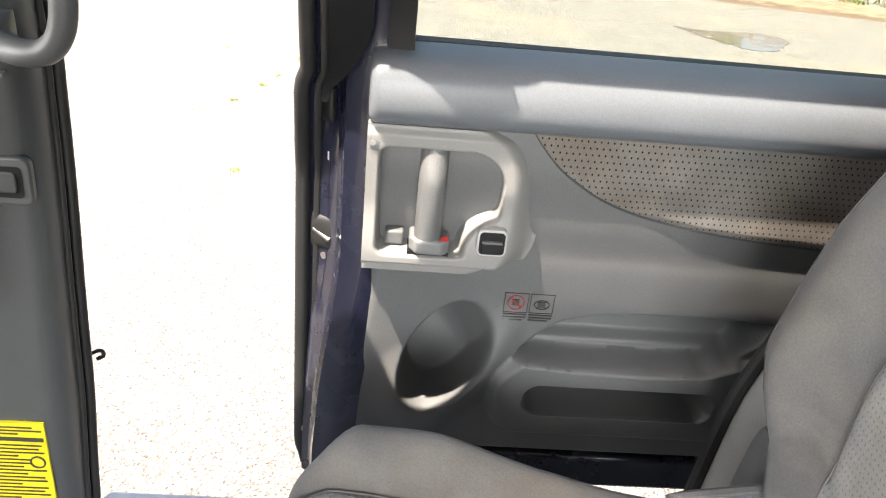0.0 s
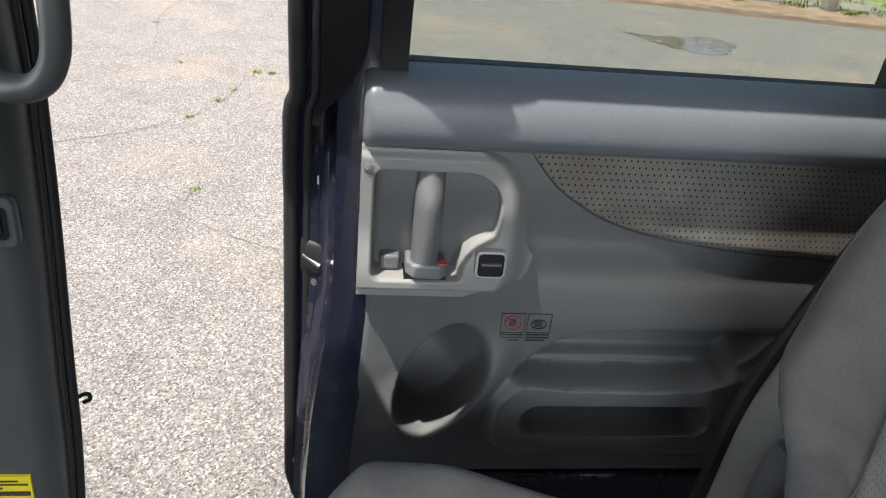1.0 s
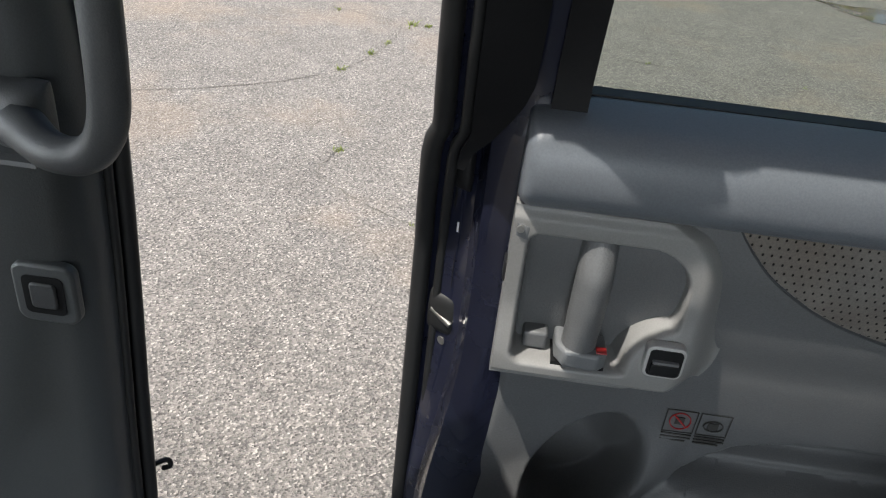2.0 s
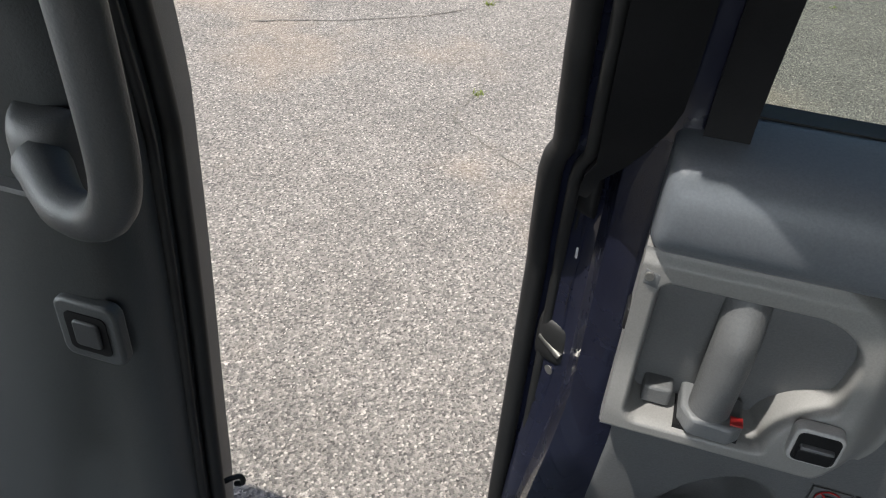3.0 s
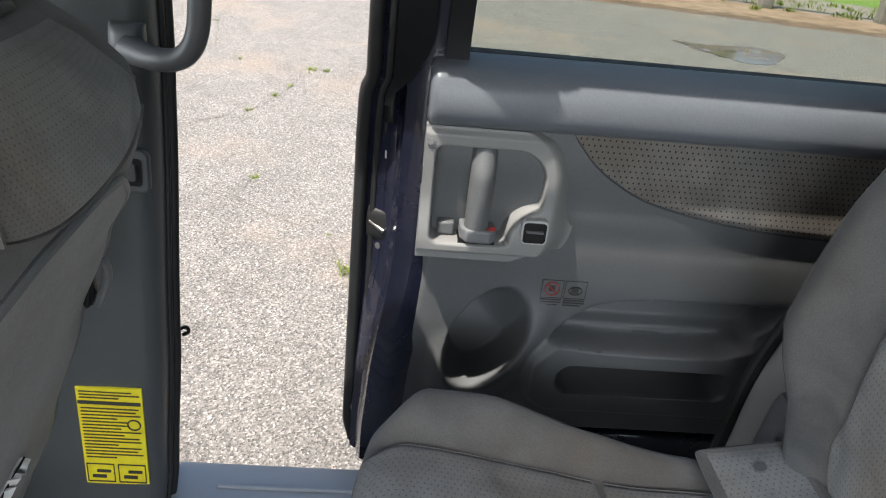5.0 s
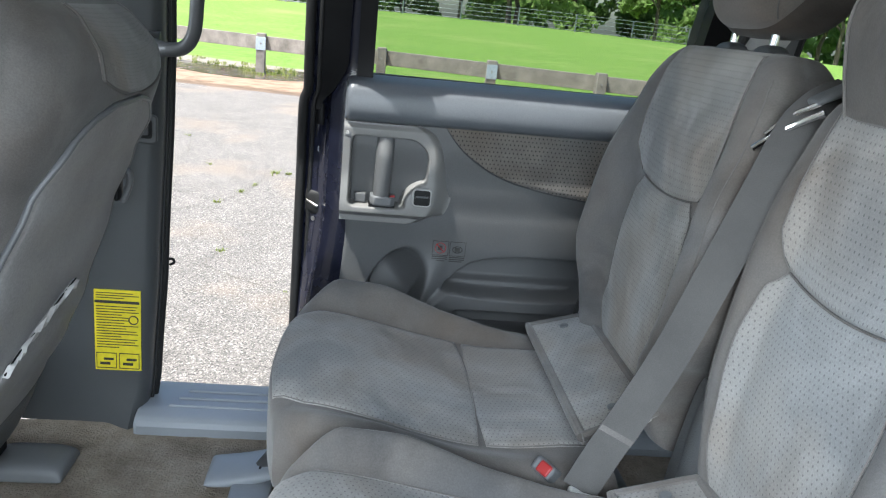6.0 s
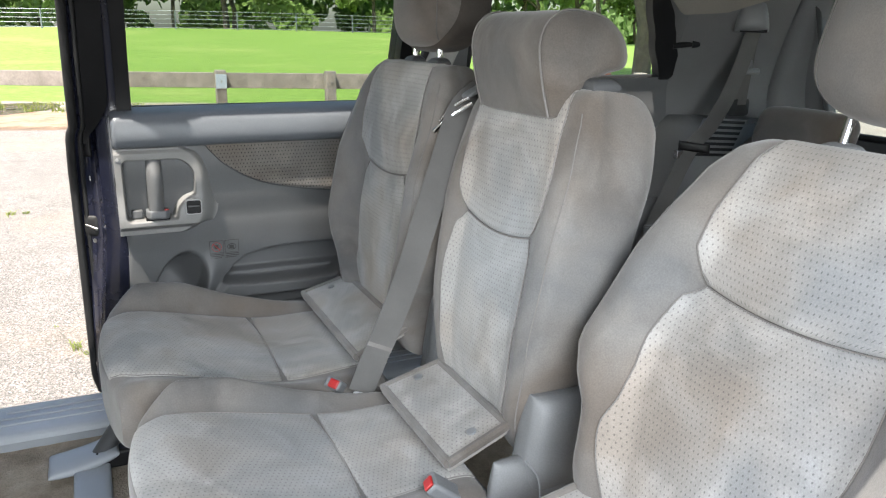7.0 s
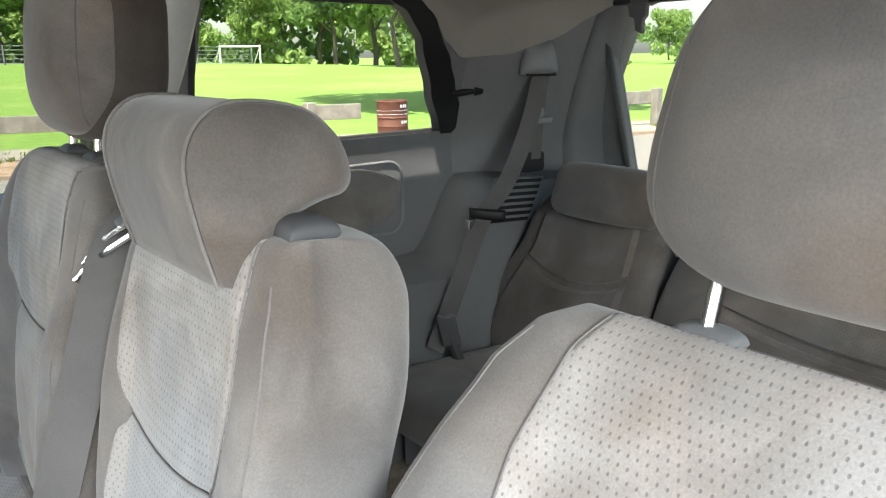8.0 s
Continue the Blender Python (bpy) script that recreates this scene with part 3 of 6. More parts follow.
def tree(name_label, height, spread, material, seed):
    random.seed(seed)
    t = thing("tree", name_label, "tree", group="trees beyond the field")
    top = height * 0.62
    bend = [Vector((random.uniform(-.2, .2) * i, random.uniform(-.2, .2) * i, top * i / 5)) for i in range(6)]
    part("trunk", tube(bend, lambda k: lerp(0.21, 0.07, k) * height / 12, 9), BARK, t)
    bm = bmesh.new()
    for k in range(7):
        w = k * 2.4 + random.random()
        z = top * random.uniform(.35, .95)
        a = Vector((0, 0, z))
        b = a + Vector((math.cos(w), math.sin(w), .7)) * spread * random.uniform(.45, .8)
        tube([a, a.lerp(b, .5) + Vector((0, 0, .15)), b], lambda q: lerp(.10, .03, q) * height / 12, 6, bm)
    part("limbs", bm, BARK, t)
    bm = bmesh.new()
    for k in range(15):
        w = k * 2.4
        rr = spread * random.uniform(0.2, 0.72)
        c = Vector((math.cos(w) * rr, math.sin(w) * rr, height * random.uniform(.36, .86)))
        s = spread * random.uniform(.28, .46)
        crown(bm, c, Vector((s, s, s * .72)), 330, 0.20 * height / 12)
    part("crown", bm, material, t, smooth=False)
    return t


def plant_trees():
    kinds = [tree("tall broad green tree beyond the mown field", 13, 5.2, LEAF, 3), tree("light green leafy tree at the edge of the field", 10, 4.4, LEAF_LIGHT, 5),
             tree("dark green tree in the far wood", 15, 5.8, LEAF, 8)]
    spots = []
    random.seed(21)
    for i in range(30):
        w = radians(-62 + i * 4.0)
        d = random.uniform(78, 100)
        if w < radians(-42):
            d *= 2.2
        spots.append((d * math.sin(-w), d * math.cos(w), random.choice((0, 2, 2, 1))))
    spots += [(14.5, 17.3, 0), (34, 47, 1), (44, 52, 0), (25, 70, 1), (40, 66, 0), (12, 72, 2)]
    for k, t in enumerate(kinds):
        t.location = (-70 + 20 * k, 88, 0.4)
    for x, y, k in spots:
        s = random.uniform(.85, 1.25)
        copy_thing(kinds[k], pose(x, y, max(field_height(x, y), -1) - .1, 0, 0, random.uniform(0, 360)) @ Matrix.Diagonal((s, s, s * random.uniform(.9, 1.15), 1)))


plant_trees()


def far_wood():
    """A thick belt of undergrowth and crowns behind the field."""
    random.seed(4)
    for mat, lab, lo, hi, n in ((LEAF, "dense dark green wood behind the field", 0.5, 11.0, 240), (LEAF_LIGHT, "light green bushes at the edge of the wood", 0.3, 4.5, 110)):
        bm = bmesh.new()
        for _ in range(n):
            w = radians(random.uniform(-30, 112))
            d = random.uniform(96, 108) if mat is LEAF else random.uniform(84, 94)
            if w > radians(42):
                d *= 2.4
            x, y = d * math.sin(w), d * math.cos(w)
            z = field_height(x, y) + random.uniform(lo, hi)
            r = random.uniform(2.2, 4.2) if mat is LEAF else random.uniform(1.2, 2.4)
            crown(bm, Vector((x, y, z)), Vector((r, r, r * .8)), 120, 0.48 if mat is LEAF else .34)
        tagged(part("wood", bm, mat, smooth=False), lab, "wood", kind="stuff")


far_wood()


def goal():
    o = Vector((26.0, 60, field_height(27, 60)))
    g = thing("football_goal", "white football goal standing on the grass", "goal", at=o)
    for dx in (0, 3.4):
        part("post", rod(o + Vector((dx, 0, 0)), o + Vector((dx, 0, 1.35)), .07, seg=10), GOAL, g)
        part("stay", rod(o + Vector((dx, 0, 1.3)), o + Vector((dx, 1.2, 0)), .04, seg=8), GOAL, g)
    part("crossbar", rod(o + Vector((-.05, 0, 1.35)), o + Vector((3.45, 0, 1.35)), .07, seg=10), GOAL, g)


goal()


def wire_fence():
    f = thing("wire_fence", "grey chain-link fence far across the field", "fence")
    line = [Vector((-34 + 4 * i, 58 - 0.25 * i, 0)) for i in range(16)]
    for p in line:
        p.z = field_height(p.x, p.y)
    for p in line:
        part("post", rod(p, p + Vector((0, 0, 1.25)), .05, seg=8), WIRE, f)
    for z in (.15, .42, .7, .97, 1.22):
        part("wire", tube([p + Vector((0, 0, z)) for p in line], .022, 6), WIRE, f)


wire_fence()


# ---- the van: shell ----
MID = -0.155          # the van's centre line


def mirror(y):
    return 2 * MID - y


def side_y(z):
    """Inner face of the side wall, leaning in above the belt."""
    return 0.885 - 0.55 * max(z - 1.08, 0) ** 1.25 - 0.02 * max(0.6 - z, 0)


def wall(name, x0, x1, z0, z1, holes, material, label, flip=False, thick=0.05, step=0.04, out=0.0):
    """A side wall between x0 and x1 with openings that go right through it."""
    def cuts(lo, hi, marks):
        c = sorted({lo, hi, *[m for m in marks if lo < m < hi]})
        out = []
        for a, b in zip(c, c[1:]):
            n = max(1, round((b - a) / step))
            out += [a + (b - a) * i / n for i in range(n)]
        return out + [hi]
    X, Z = cuts(x0, x1, [h for q in holes for h in q[:2]]), cuts(z0, z1, [h for q in holes for h in q[2:]])
    bm = bmesh.new()
    g = {}

    def v(i, j, k):
        if (i, j, k) not in g:
            y = side_y(Z[j]) + out + k * thick
            g[i, j, k] = bm.verts.new((X[i], mirror(y) if flip else y, Z[j]))
        return g[i, j, k]

    def solid(i, j):
        if not (0 <= i < len(X) - 1 and 0 <= j < len(Z) - 1):
            return False
        cx, cz = (X[i] + X[i + 1]) / 2, (Z[j] + Z[j + 1]) / 2
        return not any(a < cx < b and c < cz < d for a, b, c, d in holes)
    for i in range(len(X) - 1):
        for j in range(len(Z) - 1):
            if not solid(i, j):
                continue
            for k in (0, 1):
                bm.faces.new([v(i, j, k), v(i + 1, j, k), v(i + 1, j + 1, k), v(i, j + 1, k)])
            for di, dj, a, b in ((-1, 0, (i, j), (i, j + 1)), (1, 0, (i + 1, j), (i + 1, j + 1)), (0, -1, (i, j), (i + 1, j)), (0, 1, (i, j + 1), (i + 1, j + 1))):
                if not solid(i + di, j + dj):
                    bm.faces.new([v(*a, 0), v(*b, 0), v(*b, 1), v(*a, 1)])
    return tagged(part(name, bm, material, label=label), category="van side", kind="structure")


QW = (1.07, 1.86, 1.132, 1.475)        # quarter window
wall("wall_right_rear", 0.98, 2.36, 0.30, 1.52, [QW], TRIM, "moulded grey plastic rear side trim of the van", thick=0.010)
wall("wall_right_front", -1.60, -0.62, 0.30, 1.52, [(-1.45, -0.70, 1.06, 1.44)], TRIM_DARK, "dark grey front door trim of the van")
wall("wall_left_rear", 0.98, 2.36, 0.30, 1.52, [QW], TRIM, "moulded grey plastic rear side trim of the van", flip=True)
wall("wall_left_front", -1.60, -0.30, 0.30, 1.52, [(-1.45, -0.70, 1.06, 1.44)], TRIM_DARK, "dark grey front door trim of the van", flip=True)
for nm, x0, x1, hole, flip, out in (("body_side_right_rear", 0.98, 2.36, QW, False, .040), ("body_side_left_rear", 0.98, 2.36, QW, True, .054),
                                    ("body_side_right_front", -1.60, -0.62, (-1.45, -0.70, 1.06, 1.44), False, .054), ("body_side_left_front", -1.60, -0.62, (-1.45, -0.70, 1.06, 1.44), True, .054)):
    wall(nm, x0, x1, 0.22, 1.53, [hole], NAVY, "navy painted outer body side of the van", flip, .012, .08, out)


def roof():
    def z(a, b, o):
        x, y = lerp(-1.65, 2.42, a), lerp(mirror(0.67), 0.645, b)
        u = abs(2 * b - 1)
        return (x, y, 1.565 - 0.07 * u ** 4 - 0.10 * max(a - .75, 0) ** 2 * 4 - .25 * max(.2 - a, 0) + o)
    tagged(part("ceiling", slab(lambda a, b: z(a, b, 0.0), lambda a, b: z(a, b, 0.025), 30, 30), LINER), "beige woven headliner of the van", "ceiling", kind="structure")
    tagged(part("roof", slab(lambda a, b: z(a, b, 0.03), lambda a, b: z(a, b, 0.055), 30, 30), NAVY), "navy painted steel roof of the van", "roof", kind="structure")
    for s, name in ((1, "roof_rail_right"), (-1, "roof_rail_left")):
        o = [(0.60, 1.49), (0.64, 1.51), (0.675, 1.51), (0.70, 1.485), (0.685, 1.455), (0.63, 1.45)]
        bm, rows = bmesh.new(), []
        for x in (-1.62, -.6, -.22, -.15, -.08, 0.02, 0.98):
            # right rail, out of view, is widened rearward to keep sun off the door
            k = lerp(-0.036, 0.030, sm(-.22, .02, x)) if s > 0 else 0.0
            rows.append([bm.verts.new((x, y + (k if y > .62 else 0) if s > 0 else mirror(y), z)) for y, z in o])
        for A, B in zip(rows, rows[1:]):
            for n in range(len(o)):
                bm.faces.new([A[n], A[(n + 1) % len(o)], B[(n + 1) % len(o)], B[n]])
        bm.faces.new(rows[0][::-1])
        bm.faces.new(rows[-1])
        tagged(part(name, bm, TRIM_DARK, bevel=0.008), "dark grey roof side rail over the door opening", "roof rail", kind="structure")


roof()


def cant_rail(s, x0, x1, name):
    o = [(0.56, 1.515), (0.62, 1.488), (0.67, 1.478), (0.71, 1.480), (0.735, 1.49), (0.735, 1.54), (0.70, 1.60), (0.56, 1.60)]
    tagged(part(name, prism([(y if s > 0 else mirror(y), z) for y, z in o], "x", x0, x1), LINER, bevel=0.008), "beige headliner edge over the side windows", "headliner", kind="structure")


cant_rail(1, 0.98, 2.30, "cant_rail_right_rear")
cant_rail(-1, 0.98, 2.30, "cant_rail_left_rear")
cant_rail(1, -1.60, -0.62, "cant_rail_right_front")
cant_rail(-1, -1.60, -0.34, "cant_rail_left_front")


def floor():
    def top(a, b):
        x, y = lerp(-1.6, 2.30, a), lerp(mirror(0.66), 0.66, b)
        return (x, y, 0.318 + 0.006 * noise.noise((x * 4, y * 4, 0)) + 0.0025 * noise.noise((x * 30, y * 30, 3)))
    ob = part("floor", slab(top, lambda a, b: Vector(top(a, b)) - Vector((0, 0, .06)), 150, 60), CARPET)
    tagged(ob, "worn beige carpet on the van floor", "floor", kind="structure")
    ob = part("underbody", box(-1.6, 2.36, mirror(0.70), 0.70, 0.14, 0.25), BLACK)
    for sgn, nm in ((1, "wheel_housing_right"), (-1, "wheel_housing_left")):
        y0, y1 = (0.655, 0.90) if sgn > 0 else (mirror(0.90), mirror(0.655))
        tagged(part(nm, box(1.0, 2.34, y0, y1, 0.20, 0.50), TRIM, bevel=0.03), "grey moulded wheel housing beside the third row", "trim", kind="structure")
    tagged(ob, "black underside of the van", "underbody", kind="structure")


floor()


def sill(flip):
    """The step in the door opening, with three long ribs."""
    y = mirror if flip else (lambda v: v)
    out = [(0.615, 0.31), (0.612, 0.338), (0.622, 0.354), (0.648, 0.36), (0.80, 0.346), (0.83, 0.335), (0.84, 0.30), (0.82, 0.22), (0.62, 0.22)]
    s = thing("door_sill_left" if flip else "door_sill_right", "blue-grey plastic step of the sliding door opening with long ribs", "door sill", "structure")
    part("step", prism([(y(a), z) for a, z in out], "x", -0.31, 1.0), BLUEGREY, s, bevel=0.008)
    for k in range(3):
        yy = 0.67 + 0.042 * k
        part("rib", box(-0.25 + .012 * k, 0.9, y(yy) - .004, y(yy) + .004, 0.352 - .003 * k, 0.362 - .0035 * k), BLUEGREY, s, bevel=0.003)


sill(False)
sill(True)


PX = 0.025            # how far the door pillar reaches back


def b_pillar():
    """Grey pillar trim between front seat and door opening, with its rubber seal, label, switch and hook."""
    p = thing("pillar_right", "tall grey plastic door pillar trim with rubber seal", "pillar", "structure")
    def face(z):
        lean = -0.30 * max(z - 1.08, 0) ** 1.25
        e = table([(0.30, -0.329), (0.42, -0.315), (0.66, -0.301), (1.0, -0.289), (1.5, -0.271)], z)
        flare = 0.10 * max(0, 1 - (z - 0.32) / 0.12) ** 2
        e += PX
        return [(-0.66, 0.70 + lean), (-0.60, 0.672 + lean), (-0.50, 0.660 + lean), (-0.38, 0.656 + lean), (e - 0.022, 0.660 + lean - flare * .3), (e - 0.006, 0.670 + lean - flare * .2),
                (e, 0.690 + lean), (e, 0.735 + lean), (e - 0.02, 0.80 + lean), (-0.66, 0.80 + lean)]
    Z = [0.315 + (1.50 - 0.315) * i / 40 for i in range(41)]
    bm = bmesh.new()
    R = [[bm.verts.new((x, y, z)) for x, y in face(z)] for z in Z]
    for A, B in zip(R, R[1:]):
        for k in range(len(A)):
            bm.faces.new([A[k], A[(k + 1) % len(A)], B[(k + 1) % len(A)], B[k]])
    bm.faces.new(R[0][::-1])
    bm.faces.new(R[-1])
    part("trim", bm, PILLAR, p, angle=50)
    part("seal", tube([(face(z)[6][0] + .002, face(z)[6][1] + .046, z) for z in Z], 0.0085, 18), RUBBER, p, "black rubber door seal")
    part("seal_lip", tube([(face(z)[6][0] + .002, face(z)[6][1] + .024, z) for z in Z], 0.004, 16), RUBBER, p)
    hook = tube(spline([(PX - 0.310, 0.745, 0.658), (PX - 0.292, 0.765, 0.658), (PX - 0.287, 0.765, 0.650), (PX - 0.296, 0.765, 0.644)], 5), 0.003, 8)
    part("striker", hook, BLACK, p, "small black latch hook")
    part("joint", box(-0.64, PX - 0.303, 0.648, 0.66, 1.068, 1.072), TRIM_DARK, p)
    return p


b_pillar()


def left_pillar():
    bm = prism([(-0.62, mirror(.67)), (-0.34, mirror(.67)), (-0.30, mirror(.72)), (-0.31, mirror(.80)), (-0.62, mirror(.80))], "z", 0.315, 1.50)
    tagged(part("pillar_left", bm, TRIM, bevel=0.01), "tall grey plastic door pillar trim", "pillar", kind="structure")


left_pillar()


def pillar_fittings():
    # yellow caution label
    lab = thing("caution_label", "yellow printed caution label on the grey pillar", "label")
    x0, x1, z0, z1 = -0.393, -0.302, 0.444, 0.620
    part("sheet", slab(lambda a, b: (lerp(x0, x1, a), 0.6525 + .004 * (a - .3) ** 2, lerp(z0, z1, b)), lambda a, b: (lerp(x0, x1, a), 0.658, lerp(z0, z1, b)), 8, 2), YELLOW, lab)
    def bar(u0, u1, v0, v1):
        part("print", box(lerp(x0, x1, u0), lerp(x0, x1, u1), 0.6508, 0.6524, lerp(z0, z1, v0), lerp(z0, z1, v1)), INK, lab)
    bar(0.02, 0.98, 0.845, 0.875)
    for k, w in enumerate((.93, .88, .95, .70, .93, .90, .62, .94, .66, .90, .93, .55, .92, .86, .94, .5)):
        bar(0.05, 0.05 + w * (.78 if 2 < k < 6 else .96), 0.80 - k * .034, 0.807 - k * .034)
    for k, w in enumerate((.8, .92, .6)):
        bar(0.05, 0.05 + w, 0.965 - k * .03, 0.972 - k * .03)
    for u0, u1 in ((.03, .47), (.53, .97)):
        bar(u0, u1, .215, .222)
        bar(u0, u1, .025, .032)
        bar(u0, u0 + .012, .025, .222)
        bar(u1 - .012, u1, .025, .222)
        bar(u0 + .08, u0 + .30, .07, .10)
        bar(u0 + .16, u0 + .38, .13, .155)
    ring = tube([(lerp(x0, x1, .85) + .009 * math.cos(w), 0.652, lerp(z0, z1, .645) + .009 * math.sin(w)) for w in (2 * math.pi * k / 16 for k in range(17))], .0012, 6)
    part("print", ring, INK, lab)
    # square door switch
    s = thing("door_switch", "black square push switch in a grey surround on the pillar", "switch")
    part("surround", prism(rounded(-0.320, -0.268, 0.924, 0.980, .010), "y", 0.6525, 0.664), PILLAR, s, bevel=0.003)
    part("well", prism(rounded(-0.311, -0.277, 0.934, 0.970, .005), "y", 0.6515, 0.655), BLACK, s)
    part("button", prism(rounded(-0.305, -0.283, 0.940, 0.964, .004), "y", 0.6495, 0.653), BLACK_GREY, s, bevel=0.002)
    # grab handle
    g = thing("grab_handle", "dark grey curved grab handle on the door pillar", "grab handle")
    line = spline([(PX + x, y, z) for x, y, z in ((-0.300, 0.635, 1.108), (-0.262, 0.605, 1.107), (-0.232, 0.595, 1.113), (-0.214, 0.59, 1.136), (-0.207, 0.585, 1.18), (-0.203, 0.575, 1.27), (-0.207, 0.565, 1.345), (-0.225, 0.56, 1.385), (-0.27, 0.565, 1.40), (-0.31, 0.575, 1.40))], 8)
    part("bar", tube(line, lambda k: 0.0125 + .004 * abs(2 * k - 1) ** 6, 14), BLACK_GREY, g)
    part("lower_mount", pillow(lambda a, b: (PX + lerp(-.325, -.285, a), .652, lerp(1.085, 1.135, b)), (0, -1, 0), .022, .01, 14, 14, 3), BLACK_GREY, g)
    part("upper_mount", pillow(lambda a, b: (PX + lerp(-.335, -.290, a), .585, lerp(1.375, 1.425, b)), (0, -1, 0), .022, .02, 14, 14, 3), BLACK_GREY, g)


pillar_fittings()


def c_pillar():
    """The body edge behind the door opening: grey trim strip, black seal, vent beside the far seat."""
    p = thing("opening_edge_right", "grey trim and rubber seal of the body edge behind the sliding door opening", "pillar", "structure")
    line = spline([(0.635, 0.80, 0.34), (0.645, 0.80, 0.45), (0.662, 0.80, 0.60), (0.69, 0.80, 0.70), (0.735, 0.80, 0.82), (0.80, 0.797, 0.98), (0.845, 0.79, 1.07), (0.885, 0.765, 1.18), (0.93, 0.735, 1.30), (0.965, 0.70, 1.44), (0.975, 0.66, 1.53)], 8)
    def strip(a, b, o, w):
        x = b * (len(line) - 1)
        i = min(int(x), len(line) - 2)
        q = line[i].lerp(line[i + 1], x - i)
        return q + Vector((a * w * (.25 + .75 * a), -.052 * math.sin(math.pi / 2 * a) ** .8 + o, 0))
    part("trim", slab(lambda a, b: strip(a, b, -.006, .062), lambda a, b: strip(a, b, .018, .075), 10, 50), PILLAR_EDGE, p)
    part("seal", tube([q + Vector((-.006, .002, 0)) for q in line], 0.012, 10), RUBBER, p, "black rubber door seal")
    def inner(a, b, o):
        z = lerp(0.32, 1.10, b)
        x0 = table([(q.z, q.x + .052) for q in line], z)
        return (lerp(x0, 1.02, a), lerp(0.756, 0.83, a) + o - .02 * math.sin(math.pi * min(a * 2, 1)), z)
    part("side_trim", slab(lambda a, b: inner(a, b, 0), lambda a, b: inner(a, b, .04), 12, 24), PLATE, p)
    vent = part("vent", prism([(x, z) for x, z in rounded(.700, .762, .500, .600, .015)], "y", .728, .752), PLATE, p, "small slatted air vent")
    for k in range(5):
        part("slot", prism([(.706 + .002 * k, .508 + .016 * k), (.752 + .002 * k, .513 + .016 * k), (.753 + .002 * k, .522 + .016 * k), (.707 + .002 * k, .517 + .016 * k)], "y", .7265, .734), BLACK, vent, "dark slot")


c_pillar()


def quarter(flip):
    f = mirror if flip else (lambda v: v)
    w = thing("window_left" if flip else "window_right", "fixed rear quarter window with a black rubber frame", "window", "structure")
    x0, x1, z0, z1 = QW
    o = [(1.075, 1.130), (1.80, 1.134), (1.80, 1.16), (1.745, 1.25), (1.68, 1.38), (1.60, 1.465), (1.05, 1.475)]
    P = [Vector((a, 0, b)) for a, b in o]
    ring = [Vector((q.x, f(side_y(q.z) + .012), q.z)) for q in P]
    dense = []
    for a, b in zip(ring, ring[1:] + ring[:1]):
        dense += [a.lerp(b, k / 6) for k in range(6)]
    part("frame", tube(dense + dense[:2], 0.009, 8), RUBBER, w, "black rubber window frame")
    def rim(a, b, off):
        x, z = lerp(x0 - .02, x1 + .02, a), lerp(z0 - .01, z1 + .02, b)
        return (x, f(side_y(z) + off), z)
    g = part("pane", slab(lambda a, b: rim(a, b, .030), lambda a, b: rim(a, b, .034), 4, 6), TINT, w, "lightly tinted glass")
    g.visible_shadow = False
    # broad dark rear edge band of the glass, wide at the top, and the trim behind it
    zz = [1.475, 1.44, 1.375, 1.31, 1.245, 1.19, 1.15, 1.125]
    inn = lambda z: table([(1.125, 1.79), (1.15, 1.775), (1.245, 1.722), (1.375, 1.652), (1.44, 1.59), (1.475, 1.51)], z)
    out = lambda z: table([(1.125, 1.825), (1.145, 1.845), (1.19, 1.84), (1.26, 1.80), (1.32, 1.765), (1.40, 1.70), (1.475, 1.63)], z)
    zb = lambda b: lerp(1.125, 1.477, b)
    part("edge_band", slab(lambda a, b: (lerp(inn(zb(b)), out(zb(b)), a), f(side_y(zb(b)) - .006), zb(b)), lambda a, b: (lerp(inn(zb(b)), out(zb(b)), a), f(side_y(zb(b)) + .028), zb(b)), 4, 24), BLACK, w, "black edge band of the glass")
    part("corner_trim", slab(lambda a, b: (lerp(out(zb(b)), 1.88, a), f(side_y(zb(b)) - .004), zb(b)), lambda a, b: (lerp(out(zb(b)), 1.88, a), f(side_y(zb(b)) + .03), zb(b)), 4, 24), TRIM, w)
    if not flip:
        part("hinge", rod((1.80, f(.83), 1.235), (1.87, f(.81), 1.243), .010, seg=12), BLACK, w, "black window latch")
        part("hinge_knob", rod((1.862, f(.812), 1.242), (1.885, f(.805), 1.245), .015, seg=14), BLACK, w)


quarter(False)
quarter(True)


